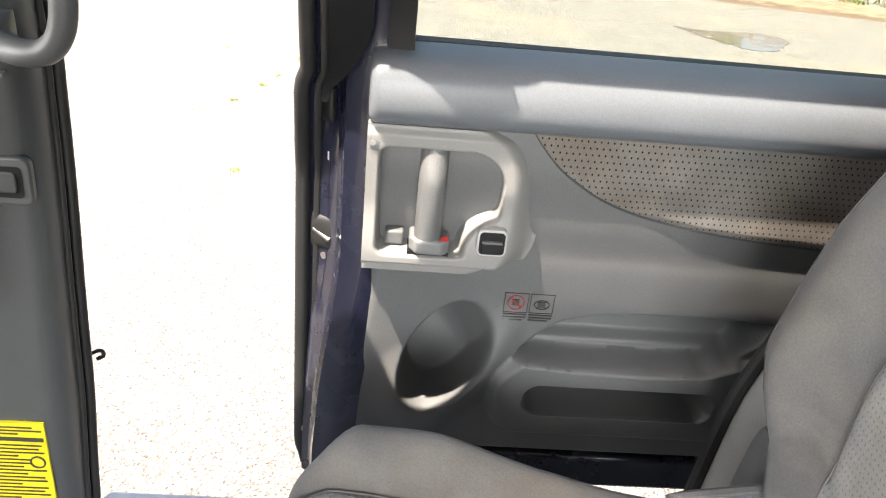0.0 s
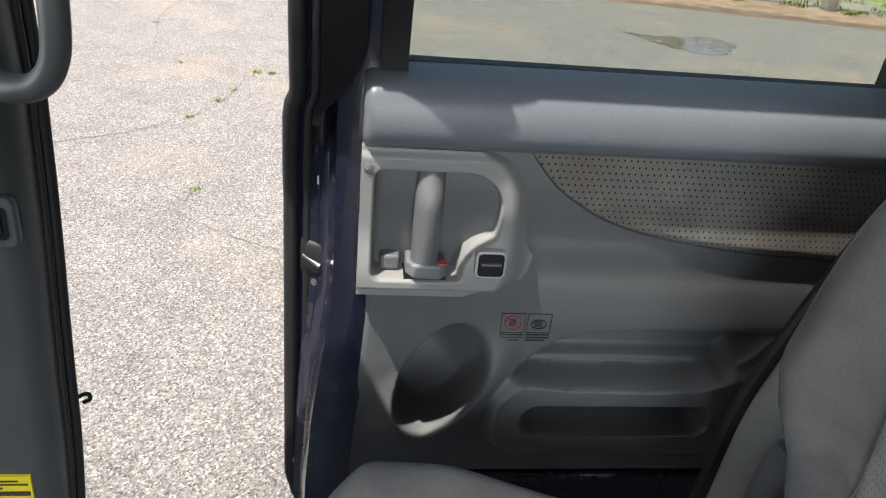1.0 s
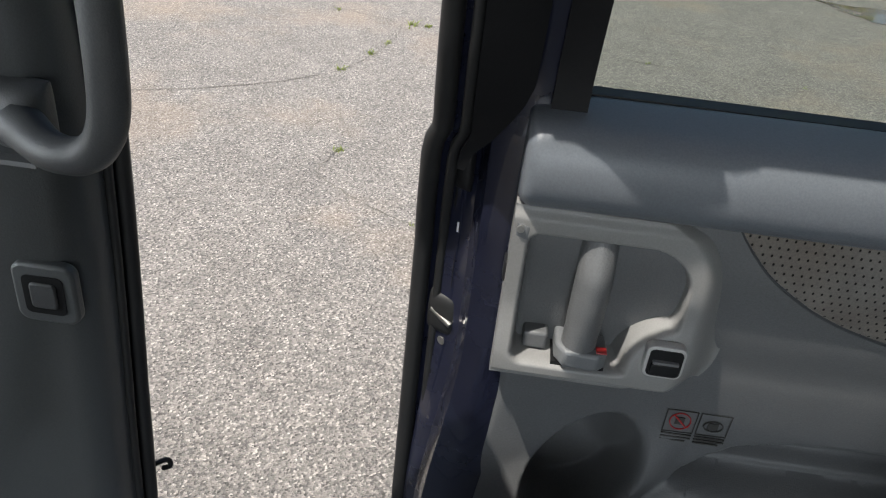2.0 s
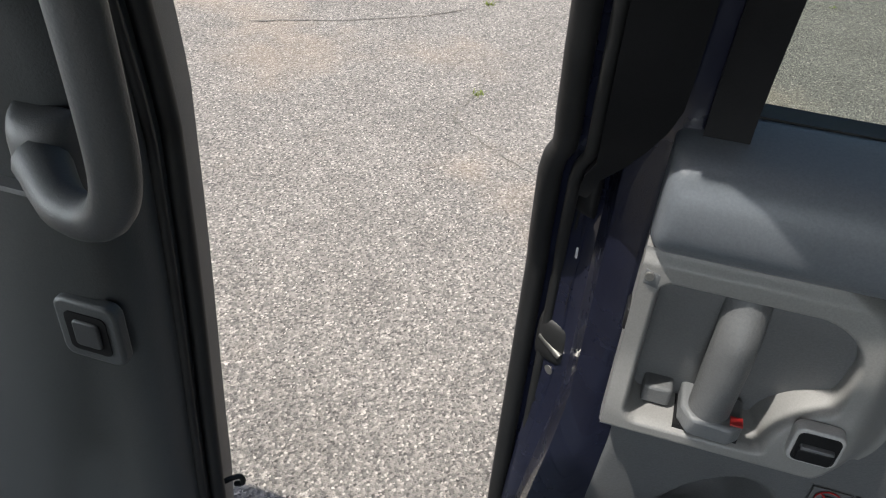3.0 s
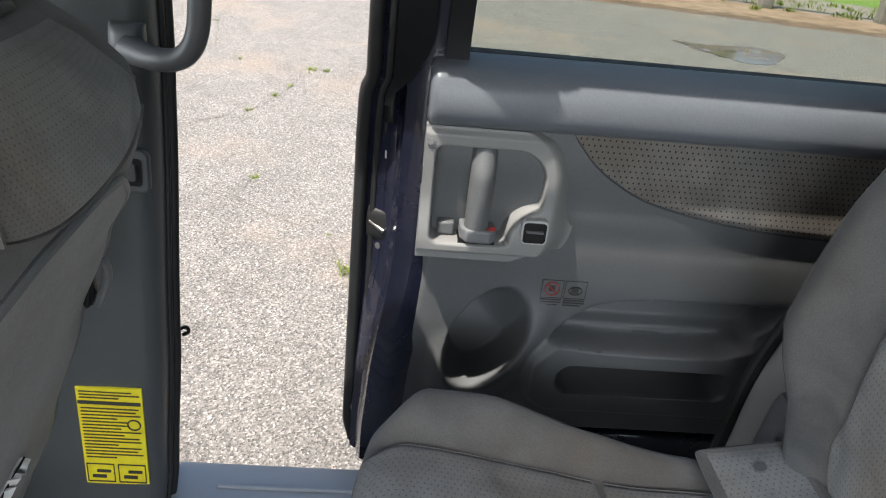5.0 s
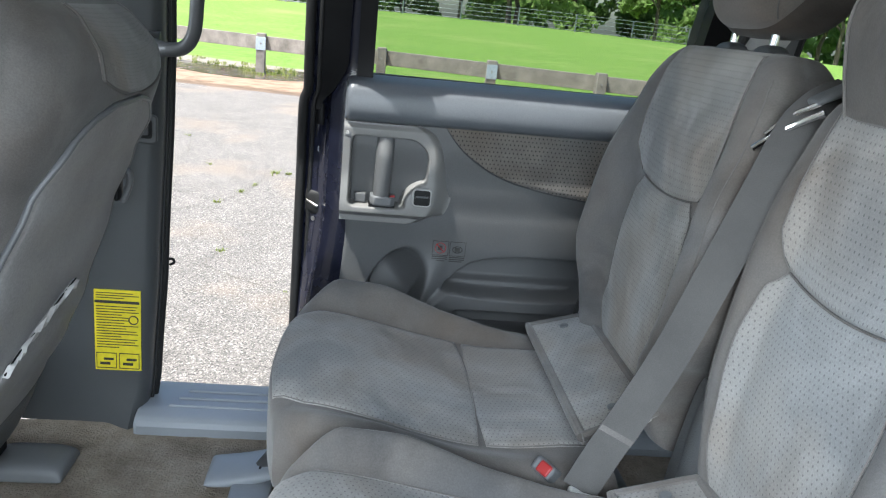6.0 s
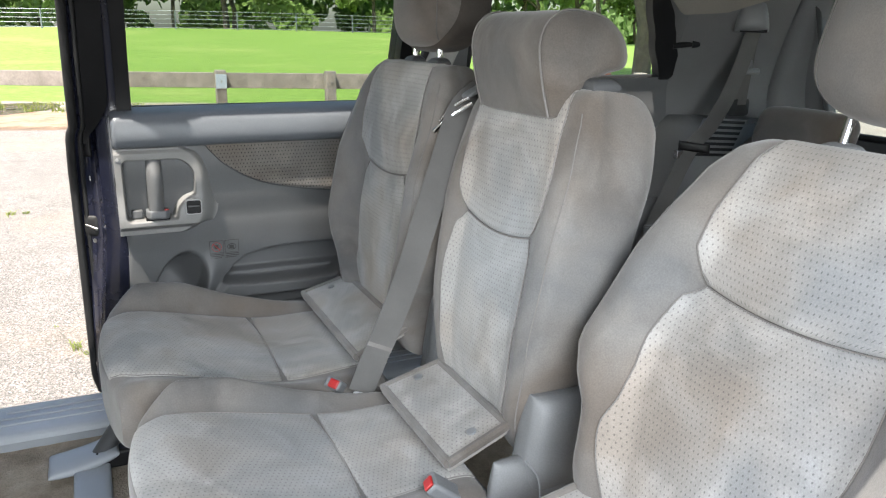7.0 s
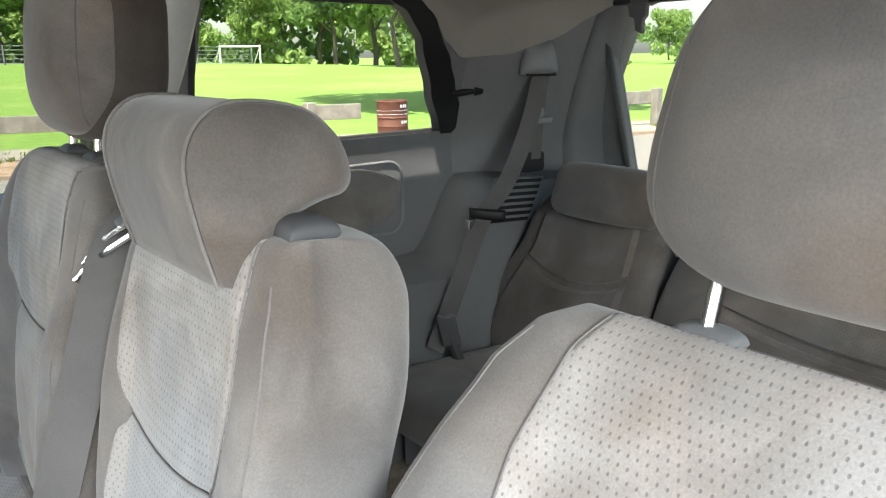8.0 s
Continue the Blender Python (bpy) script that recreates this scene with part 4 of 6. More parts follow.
def rear_end():
    # hatch with its window, closing the van
    bm = bmesh.new()
    Y = [mirror(.86), -0.91, -0.3, 0.2, 0.60, .86]
    Z = [0.30, 0.70, 0.96, 1.25, 1.47, 1.53]
    def X(z):
        return 2.30 - 0.30 * max(z - .95, 0)
    g = {}
    def v(i, j, k):
        if (i, j, k) not in g:
            g[i, j, k] = bm.verts.new((X(Z[j]) + .05 * k, Y[i], Z[j]))
        return g[i, j, k]
    solid = lambda i, j: 0 <= i < 5 and 0 <= j < 5 and not (1 <= i <= 3 and 2 <= j <= 3)
    for i in range(5):
        for j in range(5):
            if not solid(i, j):
                continue
            for k in (0, 1):
                bm.faces.new([v(i, j, k), v(i + 1, j, k), v(i + 1, j + 1, k), v(i, j + 1, k)])
            for di, dj, a, b in ((-1, 0, (i, j), (i, j + 1)), (1, 0, (i + 1, j), (i + 1, j + 1)), (0, -1, (i, j), (i + 1, j)), (0, 1, (i, j + 1), (i + 1, j + 1))):
                if not solid(i + di, j + dj):
                    bm.faces.new([v(*a, 0), v(*b, 0), v(*b, 1), v(*a, 1)])
    tagged(part("wall_rear", bm, TRIM, bevel=0.012), "grey plastic trim of the tailgate with a wide window", "tailgate", kind="structure")
    w = thing("window_rear", "wide tailgate window", "window", "structure")
    g1 = part("pane", slab(lambda a, b: (X(lerp(.95, 1.48, b)) + .03, lerp(-.92, .61, a), lerp(.95, 1.48, b)), lambda a, b: (X(lerp(.95, 1.48, b)) + .034, lerp(-.92, .61, a), lerp(.95, 1.48, b)), 3, 3), TINT, w)
    g1.visible_shadow = False
    part("seal", tube([(X(z) - .004, y, z) for y, z in ((-.91, .96), (.60, .96), (.60, 1.47), (-.91, 1.47), (-.91, .96))], .012, 8), RUBBER, w)
    # pillar beside the tailgate
    bm = bmesh.new()
    def pf(z):
        s = side_y(z)
        skin = [(q.x, q.y) for q in spline([(1.84, s + .004, 0), (1.90, s - .030, 0), (1.96, s - .068, 0), (2.03, s - .105, 0), (2.10, s - .132, 0), (2.16, s - .142, 0)], 4)]
        return skin + [(2.164, s - .125), (2.174, s - .125), (2.180, s - .160), (2.21, s - .178), (2.27, s - .20), (2.30, s - .195), (2.31, s + .03), (1.84, s + .03)]
    Zs = [.96 + (1.50 - .96) * i / 16 for i in range(17)]
    R = [[bm.verts.new((x - .10 * max(z - .96, 0), y, z)) for x, y in pf(z)] for z in Zs]
    for A, B in zip(R, R[1:]):
        for k in range(len(A)):
            bm.faces.new([A[k], A[(k + 1) % len(A)], B[(k + 1) % len(A)], B[k]])
    bm.faces.new(R[0][::-1])
    bm.faces.new(R[-1])
    tagged(part("pillar_rear_right", bm, TRIM, angle=50), "curved grey plastic rear pillar trim", "pillar", kind="structure")
    # armrest ledge, shelf with slots
    def ledge(a, b, o):
        x = lerp(1.10, 2.30, a)
        return (x, lerp(.885, .70 + .03 * math.sin(x * 3), b), 1.008 - .215 * sm(1.86, 1.68, x) + o - .02 * b ** 3)
    tagged(part("side_shelf", slab(lambda a, b: ledge(a, b, 0), lambda a, b: Vector(ledge(a, b, 0)) - Vector((0, 0, .40)), 40, 10), TRIM, angle=60), "moulded grey armrest shelf beside the third row", "shelf", kind="structure")
    pad = thing("side_pad", "brown cloth armrest pad in the rear side trim", "armrest pad")
    part("cushion", pillow(lambda a, b: (lerp(1.20, 1.655, rounder(a, b, .9)[0]) - .03 * (1 - b), .878, lerp(.872, 1.052, rounder(a, b, .9)[1])), (0, -1, 0), .012, .01, 24, 16, 8), SIDE_CLOTH, pad)
    part("surround", tube([(x, .884, z) for x, z in rounded(1.165, 1.662, .864, 1.060, .045, 4)] + [(1.662, .884, 1.015)], .0045, 8), TRIM_DARK, pad)
    vent = thing("shelf_vent", "slotted grey air outlet in the rear side shelf", "vent")
    def grille(u, v, o):
        return (1.775 + .06 * v + .165 * u, .672 + .004 * u - o, .895 + .12 * v - .012 * u)
    part("plate", slab(lambda a, b: grille(a, b, .006), lambda a, b: grille(a, b, -.02), 2, 2), TRIM, vent)
    for k in range(7):
        v = (k + .5) / 7
        part("slot", slab(lambda a, b, v=v: grille(lerp(.05, .95, a), v + (b - .5) * .075, .009), lambda a, b, v=v: grille(lerp(.05, .95, a), v + (b - .5) * .075, .002), 2, 1), BLACK, vent)
    # the headliner, drawn down behind the quarter window
    zl = lambda x: table([(1.60, 1.475), (1.66, 1.44), (1.72, 1.375), (1.79, 1.332), (1.90, 1.338), (2.0, 1.375), (2.08, 1.43), (2.18, 1.485)], x)
    off = [(1.60, -.012), (1.84, -.012), (1.90, -.044), (1.96, -.082), (2.03, -.120), (2.10, -.147), (2.16, -.158), (2.25, -.205)]
    def drape(a, b, o):
        x = lerp(1.60, 2.18, a)
        z = lerp(zl(x), 1.535, b)
        y = lerp(side_y(zl(x)) + table(off, x), .52, sm(0, 1, b) * b)
        return (x, min(y, side_y(z) + table(off, x + .10 * (z - .96))) + o, z + o * .5)
    tagged(part("headliner_side", slab(lambda a, b: drape(a, b, 0), lambda a, b: drape(a, b, .02), 30, 14), LINER), "beige headliner drawn down round the rear window", "headliner", kind="structure")


rear_end()


def rear_belt():
    b = thing("rear_seat_belt", "grey seat belt hanging from the rear pillar", "seat belt")
    part("webbing", strap([(1.995, .68, 1.285), (1.955, .672, 1.19), (1.90, .665, 1.08), (1.83, .655, .99), (1.755, .648, .925), (1.67, .64, .78), (1.575, .635, .60)], .046, .004, (.64, -.64, -.39)), BELT, b)
    part("webbing", strap([(2.005, .70, 1.275), (1.99, .70, 1.15), (1.98, .70, 1.05)], .050, .003, (.7, -.6, .1)), BELT, b)
    part("guide", pillow(lambda a, c: (1.985 + (a - .5) * .085 * (1 - .4 * c * c), .680 - (a - .5) * .06 * (1 - .4 * c * c), lerp(1.282, 1.375, c)), (-.55, -.8, .1), lambda a, c: .036 - .014 * c, .02, 22, 22, 2.6), TRIM_DARK, b, "dark grey shoulder anchor cover")
    part("guide_slot", rod((1.95, .694, 1.287), (2.015, .645, 1.285), .006, seg=10), BLACK, b)
    part("tongue", pillow(lambda a, c: (lerp(1.725, 1.80, a), lerp(.672, .612, a), lerp(.920, .950, c) - .01 * a), (-.55, -.8, .1), .012, .012, 14, 12, 3), BLACK, b, "black belt tongue")
    part("tongue_blade", box(1.710, 1.735, .655, .675, .893, .920), STEEL, b, bevel=.003)
    part("clip", box(1.975, 2.035, .672, .70, 1.150, 1.168), TRIM, b, bevel=.005)
    part("clip_post", box(1.985, 2.0, .672, .70, 1.168, 1.195), TRIM, b, bevel=.004)
    part("belt_well", prism(rounded(1.94, 2.03, 1.015, 1.07, .012), "y", .700, .712), BLACK, b, "dark belt slot in the trim")


def rear_buckle():
    k = thing("belt_buckle", "dark seat belt buckle standing beside the third row seat", "buckle", group="belt buckles", at=(1.60, .62, .60))
    line = [Vector((1.585, .600, .700)), Vector((1.60, .60, .64)), Vector((1.63, .605, .57))]
    side = Vector((.8, -.6, 0)) * .024
    part("housing", slab(lambda a, b: line[0].lerp(line[1], b * 1.4) + side * (2 * a - 1) + Vector((-.006, -.008, 0)), lambda a, b: line[0].lerp(line[1], b * 1.4) + side * (2 * a - 1) + Vector((.006, .008, 0)), 4, 4), BLACK_GREY, k, bevel=.004)
    part("mouth", tube([line[0] + side * .85, line[0] + Vector((-.010, -.012, .004)), line[0] - side * .85], .004, 8), TRIM, k, "grey rim of the buckle mouth")
    part("stalk", tube([line[1], line[2], Vector((1.66, .61, .50))], .014, 10), BLACK_GREY, k)


rear_belt()
rear_buckle()


def hanging_clip():
    c = thing("ceiling_clip", "dark belt tongue hanging from the headliner", "seat belt clip")
    part("strap", box(2.08, 2.092, .405, .455, 1.445, 1.53), BLACK_GREY, c, bevel=.004)
    part("tongue", prism([(.400, 1.455), (.460, 1.455), (.452, 1.425), (.437, 1.42), (.432, 1.390), (.412, 1.382), (.412, 1.415), (.402, 1.425)], "x", 2.075, 2.092), BLACK_GREY, c, bevel=.003)


hanging_clip()


# ---- the open sliding door ----
DX = 0.235            # how far the door stands back


def door_lean(z):
    return -0.50 * max(z - 1.08, 0) ** 1.25


def panel_edge(z):
    """Front edge of the door's inner panel."""
    return DX + table([(0.34, -0.188), (0.44, -0.182), (0.74, -0.150), (0.96, -0.150), (1.07, -0.150)], z)


def outer_edge(z):
    return DX + table([(0.27, -0.240), (0.32, -0.252), (0.90, -0.252), (1.00, -0.249), (1.03, -0.238), (1.50, -0.232)], z)


def edge_lean(z):
    """How far the door's outer rim comes in towards the roof."""
    return table([(0.27, 0), (0.85, 0), (0.90, -0.015), (1.00, -0.050), (1.08, -0.088), (1.14, -0.108), (1.22, -0.130), (1.50, -0.235)], z)


def lower_panel_y(x, z):
    """Depth of the panel below the armrest pad: scoop, two pockets, ledge."""
    l = x - DX
    y = table([(0.34, .955), (0.45, .948), (0.60, .938), (0.68, .934), (0.76, .924), (0.84, .910), (0.92, .900), (1.0, .900)], z)
    y -= 0.012 * sm(0.02, -0.14, l) * sm(.80, .72, z)
    # scoop, a leaning oval
    ca, sa = math.cos(radians(24)), math.sin(radians(24))
    dx, dz = l + 0.012, z - 0.565
    p, q = dx * ca - dz * sa, dx * sa + dz * ca
    r = math.hypot(p / 0.068, q / 0.116)
    y -= 0.022 * sm(1.75, 1.0, r) * sm(-.9, .6, -q / .112 + p / .09)
    y += 0.100 * sm(1.02, 0.78, r) * sm(1.15, 0.0, q / .118 + .25 * p / .066)
    # raised armrest block
    block = sd_box(l, z, 0.075, 0.60, 0.415, 0.585, .05)
    arm = sm(0.010, -0.006, block) * sm(.022, -.012, .098 - .85 * (.552 - z) - l)
    y -= 0.026 * arm
    # upper pocket
    top = table([(.095, .560), (.116, .590), (.145, .620), (.176, .642), (.23, .655), (.30, .661), (.434, .662), (.60, .652)], l)
    low = table([(.08, .575), (.13, .568), (.20, .562), (.35, .560), (.42, .564), (.465, .578), (.50, .612), (.54, .66)], l)
    y += 0.072 * sm(0.005, -0.010, max(low - z, z - top, .095 - l))
    # lower pocket
    y += 0.085 * sm(0.003, -0.007, sd_box(l, z, 0.128, 0.455, 0.462, 0.522, .026))
    # soft fold under the handle plate, and round the lower front edge
    y += 0.015 * sm(.03, .0, x - panel_edge(z)) ** 2
    y += 0.02 * sm(.36, .342, z)
    return y


def handle_plate_y(x, z):
    """Handle surround: deep square recess with a round lobe left standing for the switch."""
    l = x - DX
    y = 0.884 - .012 * sm(.86, .775, z)
    rec = sd_box(l, z, -0.136, 0.040, 0.780, 0.938, .012 + .040 * sm(-.04, .0, l) * sm(.86, .90, z))
    lobe = .058 - math.hypot(l - .046, z - .786)
    y += 0.084 * sm(0.003, -0.009, rec) * sm(.008, -.020, lobe)
    # shaded underside, rounded rear edge
    y += 0.030 * sm(.766, .750, z) + 0.006 * sm(.955, .968, z)
    right = plate_right(z)
    y += 0.040 * sm(right - .05, right, l)
    return y


def plate_right(z):
    return -.035 + .140 * max(0.0, 1 - abs((z - .854) / .124) ** 3.2) ** (1 / 3.2)


def sliding_door():
    d = thing("sliding_door", "open navy sliding door with grey inner trim and a clear window", "sliding door")

    # painted door edge, swept up the front
    def section(z):
        e, o, k = panel_edge(z), outer_edge(z), door_lean(z)
        up, m = sm(1.02, 1.09, z), edge_lean(z)
        w = e + lerp(0.0, 0.012, up)
        return [(w + .03, .930 + k), (w, .922 + k), (w - .018, .924 + k), (w - .040, .932 + k), (w - .050, lerp(.962, .945, up) + k), (w - .062, lerp(.972, .95, up) + k),
                (lerp(w - .062, o, .5), lerp(.985, .962, up) + lerp(k, m, .5)), (o + .028, .993 + m), (o + .016, 1.0 + m), (o, 1.004 + m), (o - .002, 1.045 + m), (w + .03, 1.045 + min(k, m))]
    Z = [0.27 + (1.50 - 0.27) * i / 70 for i in range(71)]
    bm = bmesh.new()
    R = [[bm.verts.new((x, y, z)) for x, y in section(z)] for z in Z]
    for A, B in zip(R, R[1:]):
        for k in range(len(A)):
            bm.faces.new([A[k], A[(k + 1) % len(A)], B[(k + 1) % len(A)], B[k]])
    bm.faces.new(R[0][::-1])
    bm.faces.new(R[-1])
    part("door_edge", bm, NAVY, d, "navy painted steel door edge", angle=30)
    part("seal", tube([(outer_edge(z) - .004, .995 + edge_lean(z), z) for z in Z], .0115, 18), RUBBER, d, "black rubber weather seal")
    part("seal_lip", tube([(outer_edge(z) + .020, .986 + edge_lean(z), z) for z in Z], .006, 16), RUBBER, d)
    def cover(a, b, o):
        z = .985 + .515 * b
        return (outer_edge(z) + lerp(.026, .034 + .048 * sm(.98, 1.10, z), a), lerp(.978 + edge_lean(z), .952 + lerp(door_lean(z), edge_lean(z), .5), a) + o, z)
    part("edge_cover", slab(lambda a, b: cover(a, b, -.010), lambda a, b: cover(a, b, .004), 4, 24), BLACK, d, "matt black cover on the window upright")

    # outer skin and lower frame
    def skin(a, b, o):
        z = lerp(.27, 1.07, b)
        x = lerp(outer_edge(z) + .012, DX + .70, a)
        return (x, 1.047 + .02 * math.sin(math.pi * b) + edge_lean(z) * .9 + o, z)
    part("outer_skin", slab(lambda a, b: skin(a, b, 0), lambda a, b: skin(a, b, .012), 12, 12), NAVY, d)
    part("inner_steel", box(DX - .17, DX + .70, 1.041, 1.046, .285, .98), NAVY, d, "navy painted inner door steel")
    part("bottom_rail", box(DX - .20, DX + .70, .955, 1.045, .27, .345), NAVY, d, bevel=.01)

    # window frame and glass
    def bar(x0, x1, z0, z1, mat, name, y0=.945, y1=1.04):
        def f(a, b, o):
            z = lerp(z0, z1, b)
            return (lerp(x0, x1, a), o + door_lean(z), z)
        return part(name, slab(lambda a, b: f(a, b, y0), lambda a, b: f(a, b, y1), 8, 10), mat, d)
    bar(DX - .136, DX - .100, 1.05, 1.46, BLACK, "window_channel", .916, .99)
    # front outline of the unseen header, shaped to bound the sun on the pad
    shadow_front = lambda y: DX + table([(.668, -.250), (.70, -.225), (.726, -.205), (.743, -.21), (.756, -.242), (.766, -.30), (.90, -.31)], y)
    part("header", slab(lambda a, b: (lerp(shadow_front(lerp(.768, .88, b)), DX + .70, a), lerp(.768, .88, b), 1.470), lambda a, b: (lerp(shadow_front(lerp(.768, .88, b)), DX + .70, a), lerp(.768, .88, b), 1.510), 10, 24), NAVY, d)
    bar(DX + .64, DX + .70, 1.06, 1.46, BLACK, "rear_upright", .94)
    bar(DX - .135, DX + .70, 1.058, 1.073, RUBBER, "belt_strip", .957, .984)
    g = bar(DX - .125, DX + .66, 1.05, 1.46, PANE, "window_glass", .985, .989)
    g.visible_shadow = False

    # soft pad under the window
    prof = spline([(.935, .970, 0), (.900, .969, 0), (.880, .974, 0), (.870, .988, 0), (.868, 1.01, 0), (.872, 1.035, 0), (.884, 1.054, 0), (.908, 1.064, 0), (.955, 1.070, 0), (.962, 1.05, 0), (.962, .985, 0)], 4)
    bm, rings = bmesh.new(), []
    x0, x1 = panel_edge(1.0) - .006, DX + .70
    for k in range(61):
        t = k / 60
        x = lerp(x0, x1, t ** 2.2)
        e = math.sqrt(max(0.0, 1 - (1 - min(1.0, (x - x0) / .014)) ** 2))
        rings.append([bm.verts.new((x, .965 - (.965 - q.x) * lerp(.80, 1, e), 1.02 + (q.y - 1.02) * lerp(.86, 1, e) + .004 * t)) for q in prof])
    for A, B in zip(rings, rings[1:]):
        for k in range(len(A)):
            bm.faces.new([A[k], A[(k + 1) % len(A)], B[(k + 1) % len(A)], B[k]])
    bm.faces.new(rings[0])
    bm.faces.new(rings[-1][::-1])
    part("armrest_pad", bm, PAD, d, "soft dark blue-grey vinyl pad", angle=55)

    # lower panel with scoop and pockets
    def low(a, b):
        z = lerp(.345, .980, b)
        x0, x1 = panel_edge(z), DX + .70
        x = lerp(x0, x1, a * (.62 + .38 * a))
        return (x, lower_panel_y(x, z), z)
    part("lower_panel", slab(low, lambda a, b: (low(a, b)[0], 1.040, low(a, b)[2]), 240, 200), TRIM, d, "moulded grey plastic door panel with scoop and pockets", angle=70)

    # handle plate
    def plate(a, b):
        z = lerp(.738, .970, b)
        x = lerp(panel_edge(z) - .006, DX + plate_right(z), a)
        return (x, handle_plate_y(x, z), z)
    part("handle_plate", slab(plate, lambda a, b: (plate(a, b)[0], .975, plate(a, b)[2]), 110, 110), PLATE, d, "light grey moulded handle surround", angle=75)
    def stick(a, b):
        z = lerp(.804, .950, b)
        w = 2 * math.pi * a
        r = .0195 + .0008 * sm(.0, .4, b)
        return (DX - .062 + .002 * b + r * math.cos(w), .908 - .018 * sm(.95, .89, z) + r * 1.05 * math.sin(w), z)
    bm = bmesh.new()
    rings = [[bm.verts.new(stick(k / 28, n / 24)) for k in range(28)] for n in range(25)]
    for A, B in zip(rings, rings[1:]):
        for k in range(28):
            bm.faces.new([A[k], A[(k + 1) % 28], B[(k + 1) % 28], B[k]])
    bm.faces.new(rings[0])
    bm.faces.new(rings[-1])
    hd = part("door_handle", bm, TRIM, d, "round grey upright pull handle", angle=50)
    part("collar", prism([(a + DX - .062, b + .890) for a, b in [(-.026, -.006), (-.016, -.022), (.022, -.024), (.032, -.014), (.032, .02), (-.026, .03)]], "z", .784, .806), TRIM_DARK, hd, bevel=.004)
    part("collar_gap", box(DX - .090, DX - .030, .878, .93, .7785, .7835), BLACK, d)
    part("stop_block", box(DX - .124, DX - .096, .897, .945, .783, .806), TRIM, d, bevel=.004)
    part("lock_lever", box(DX - .043, DX - .031, .872, .884, .8058, .8080), RED, hd, "red lock mark", bevel=.001)
    for l in (-.091, -.028):
        part("handle_slot", box(DX + l - .0022, DX + l + .0022, .945, .966, .79, .936), BLACK, d)
    part("switch_bezel", prism(rounded(DX + .009, DX + .053, .790, .832, .009), "y", .8655, .880), WHITE_GREY, d, "pale switch surround", bevel=.002)
    sw = part("switch_well", prism(rounded(DX + .0125, DX + .0495, .7935, .8285, .006), "y", .8645, .874), BLACK, d, "black window switch")
    part("switch_rocker", prism(rounded(DX + .0155, DX + .0465, .7965, .8115, .003), "y", .8605, .870), BLACK, sw, bevel=.0015)
    part("switch_ridge", box(DX + .0165, DX + .0455, .8595, .868, .812, .8155), TRIM, sw, bevel=.001)
    for z in (.944, .815):
        x = panel_edge(z) + .004
        rc = part("screw_recess", pillow(lambda a, b: Vector((x + lerp(-.006, .007, a), .8838, z + lerp(-.008, .007, b) - .004 * a)), (0, -1, 0), .0008, .004, 10, 10, 2.4), TRIM_DARK, d, "small sunk screw pocket")
        part("screw_head", rod((x - .002, .8832, z + .001), (x - .002, .8805, z + .001), .0042, seg=12), ZINC, rc)

    # cloth inset
    hem = [(q.x, q.y) for q in spline([(.070, .979, 0), (.092, .950, 0), (.118, .922, 0), (.150, .898, 0), (.195, .872, 0), (.26, .850, 0), (.36, .831, 0), (.48, .818, 0), (.70, .806, 0)], 8)]
    def cloth(a, b):
        l = lerp(.070, .695, a ** 1.6)
        z0 = table(hem, l)
        x, z = DX + l, lerp(z0, .984, b)
        return Vector((x, lower_panel_y(x, z), z))
    bm = slab(lambda a, b: cloth(a, b) + Vector((0, -.004 * roundness(a, b, 14), 0)), lambda a, b: cloth(a, b) + Vector((0, .012, 0)), 70, 24)
    lay = bm.loops.layers.uv.active
    for fc in bm.faces:
        for lp in fc.loops:
            lp[lay].uv = (lp.vert.co.x, lp.vert.co.z)
    inset = part("cloth_inset", bm, DOOR_CLOTH, d, "brown-grey perforated cloth inset")
    part("inset_groove", tube([cloth(k / 60, 0) + Vector((0, -.0008, 0)) for k in range(61)], .0022, 6), BLACK_GREY, inset)

    # pictogram label
    x0, x1, z0, z1 = DX + .073, DX + .154, .652, .694
    yl = lambda x, z: lower_panel_y(x, z) - .0022
    for k in (0, 1):
        a, b = x0 + k * .042, x0 + k * .042 + .038
        loop = [(a, z1), (b, z1), (b, z1 - .036), (a, z1 - .036), (a, z1)]
        part("label_frame", tube([(x, yl(x, z), z) for x, z in loop], .0008, 5), INK, d)
        cx, cz = (a + b) / 2, z1 - .018
        if k == 0:
            part("label_ring", tube([(cx + .013 * math.cos(w), yl(cx, cz), cz + .013 * math.sin(w)) for w in (2 * math.pi * j / 20 for j in range(21))], .0008, 5), RED, d)
            part("label_bar", tube([(cx - .009, yl(cx, cz), cz + .009), (cx + .009, yl(cx, cz), cz - .009)], .0012, 5), RED, d)
            part("label_sign", box(cx - .006, cx + .005, yl(cx, cz) - .0004, yl(cx, cz) + .001, cz - .005, cz + .006), INK, d)
        else:
            part("label_ring", tube([(cx + .012 * math.cos(w), yl(cx, cz), cz - .002 + .008 * math.sin(w)) for w in (2 * math.pi * j / 20 for j in range(21))], .001, 5), INK, d)
            part("label_sign", box(cx - .007, cx + .006, yl(cx, cz) - .0004, yl(cx, cz) + .001, cz - .007, cz + .003), INK, d)
        for j in range(3):
            part("label_line", box(a, b - .006 * (j == 2), yl(cx, cz) - .0003, yl(cx, cz) + .001, z1 - .041 - .005 * j, z1 - .039 - .005 * j), INK, d)

    # hardware on the painted edge
    def on_edge(z, f):
        s = section(z)
        p, q = Vector((*s[5], z)), Vector((*s[7], z))
        return p.lerp(q, f)
    out = Vector((-.62, -.78, 0))
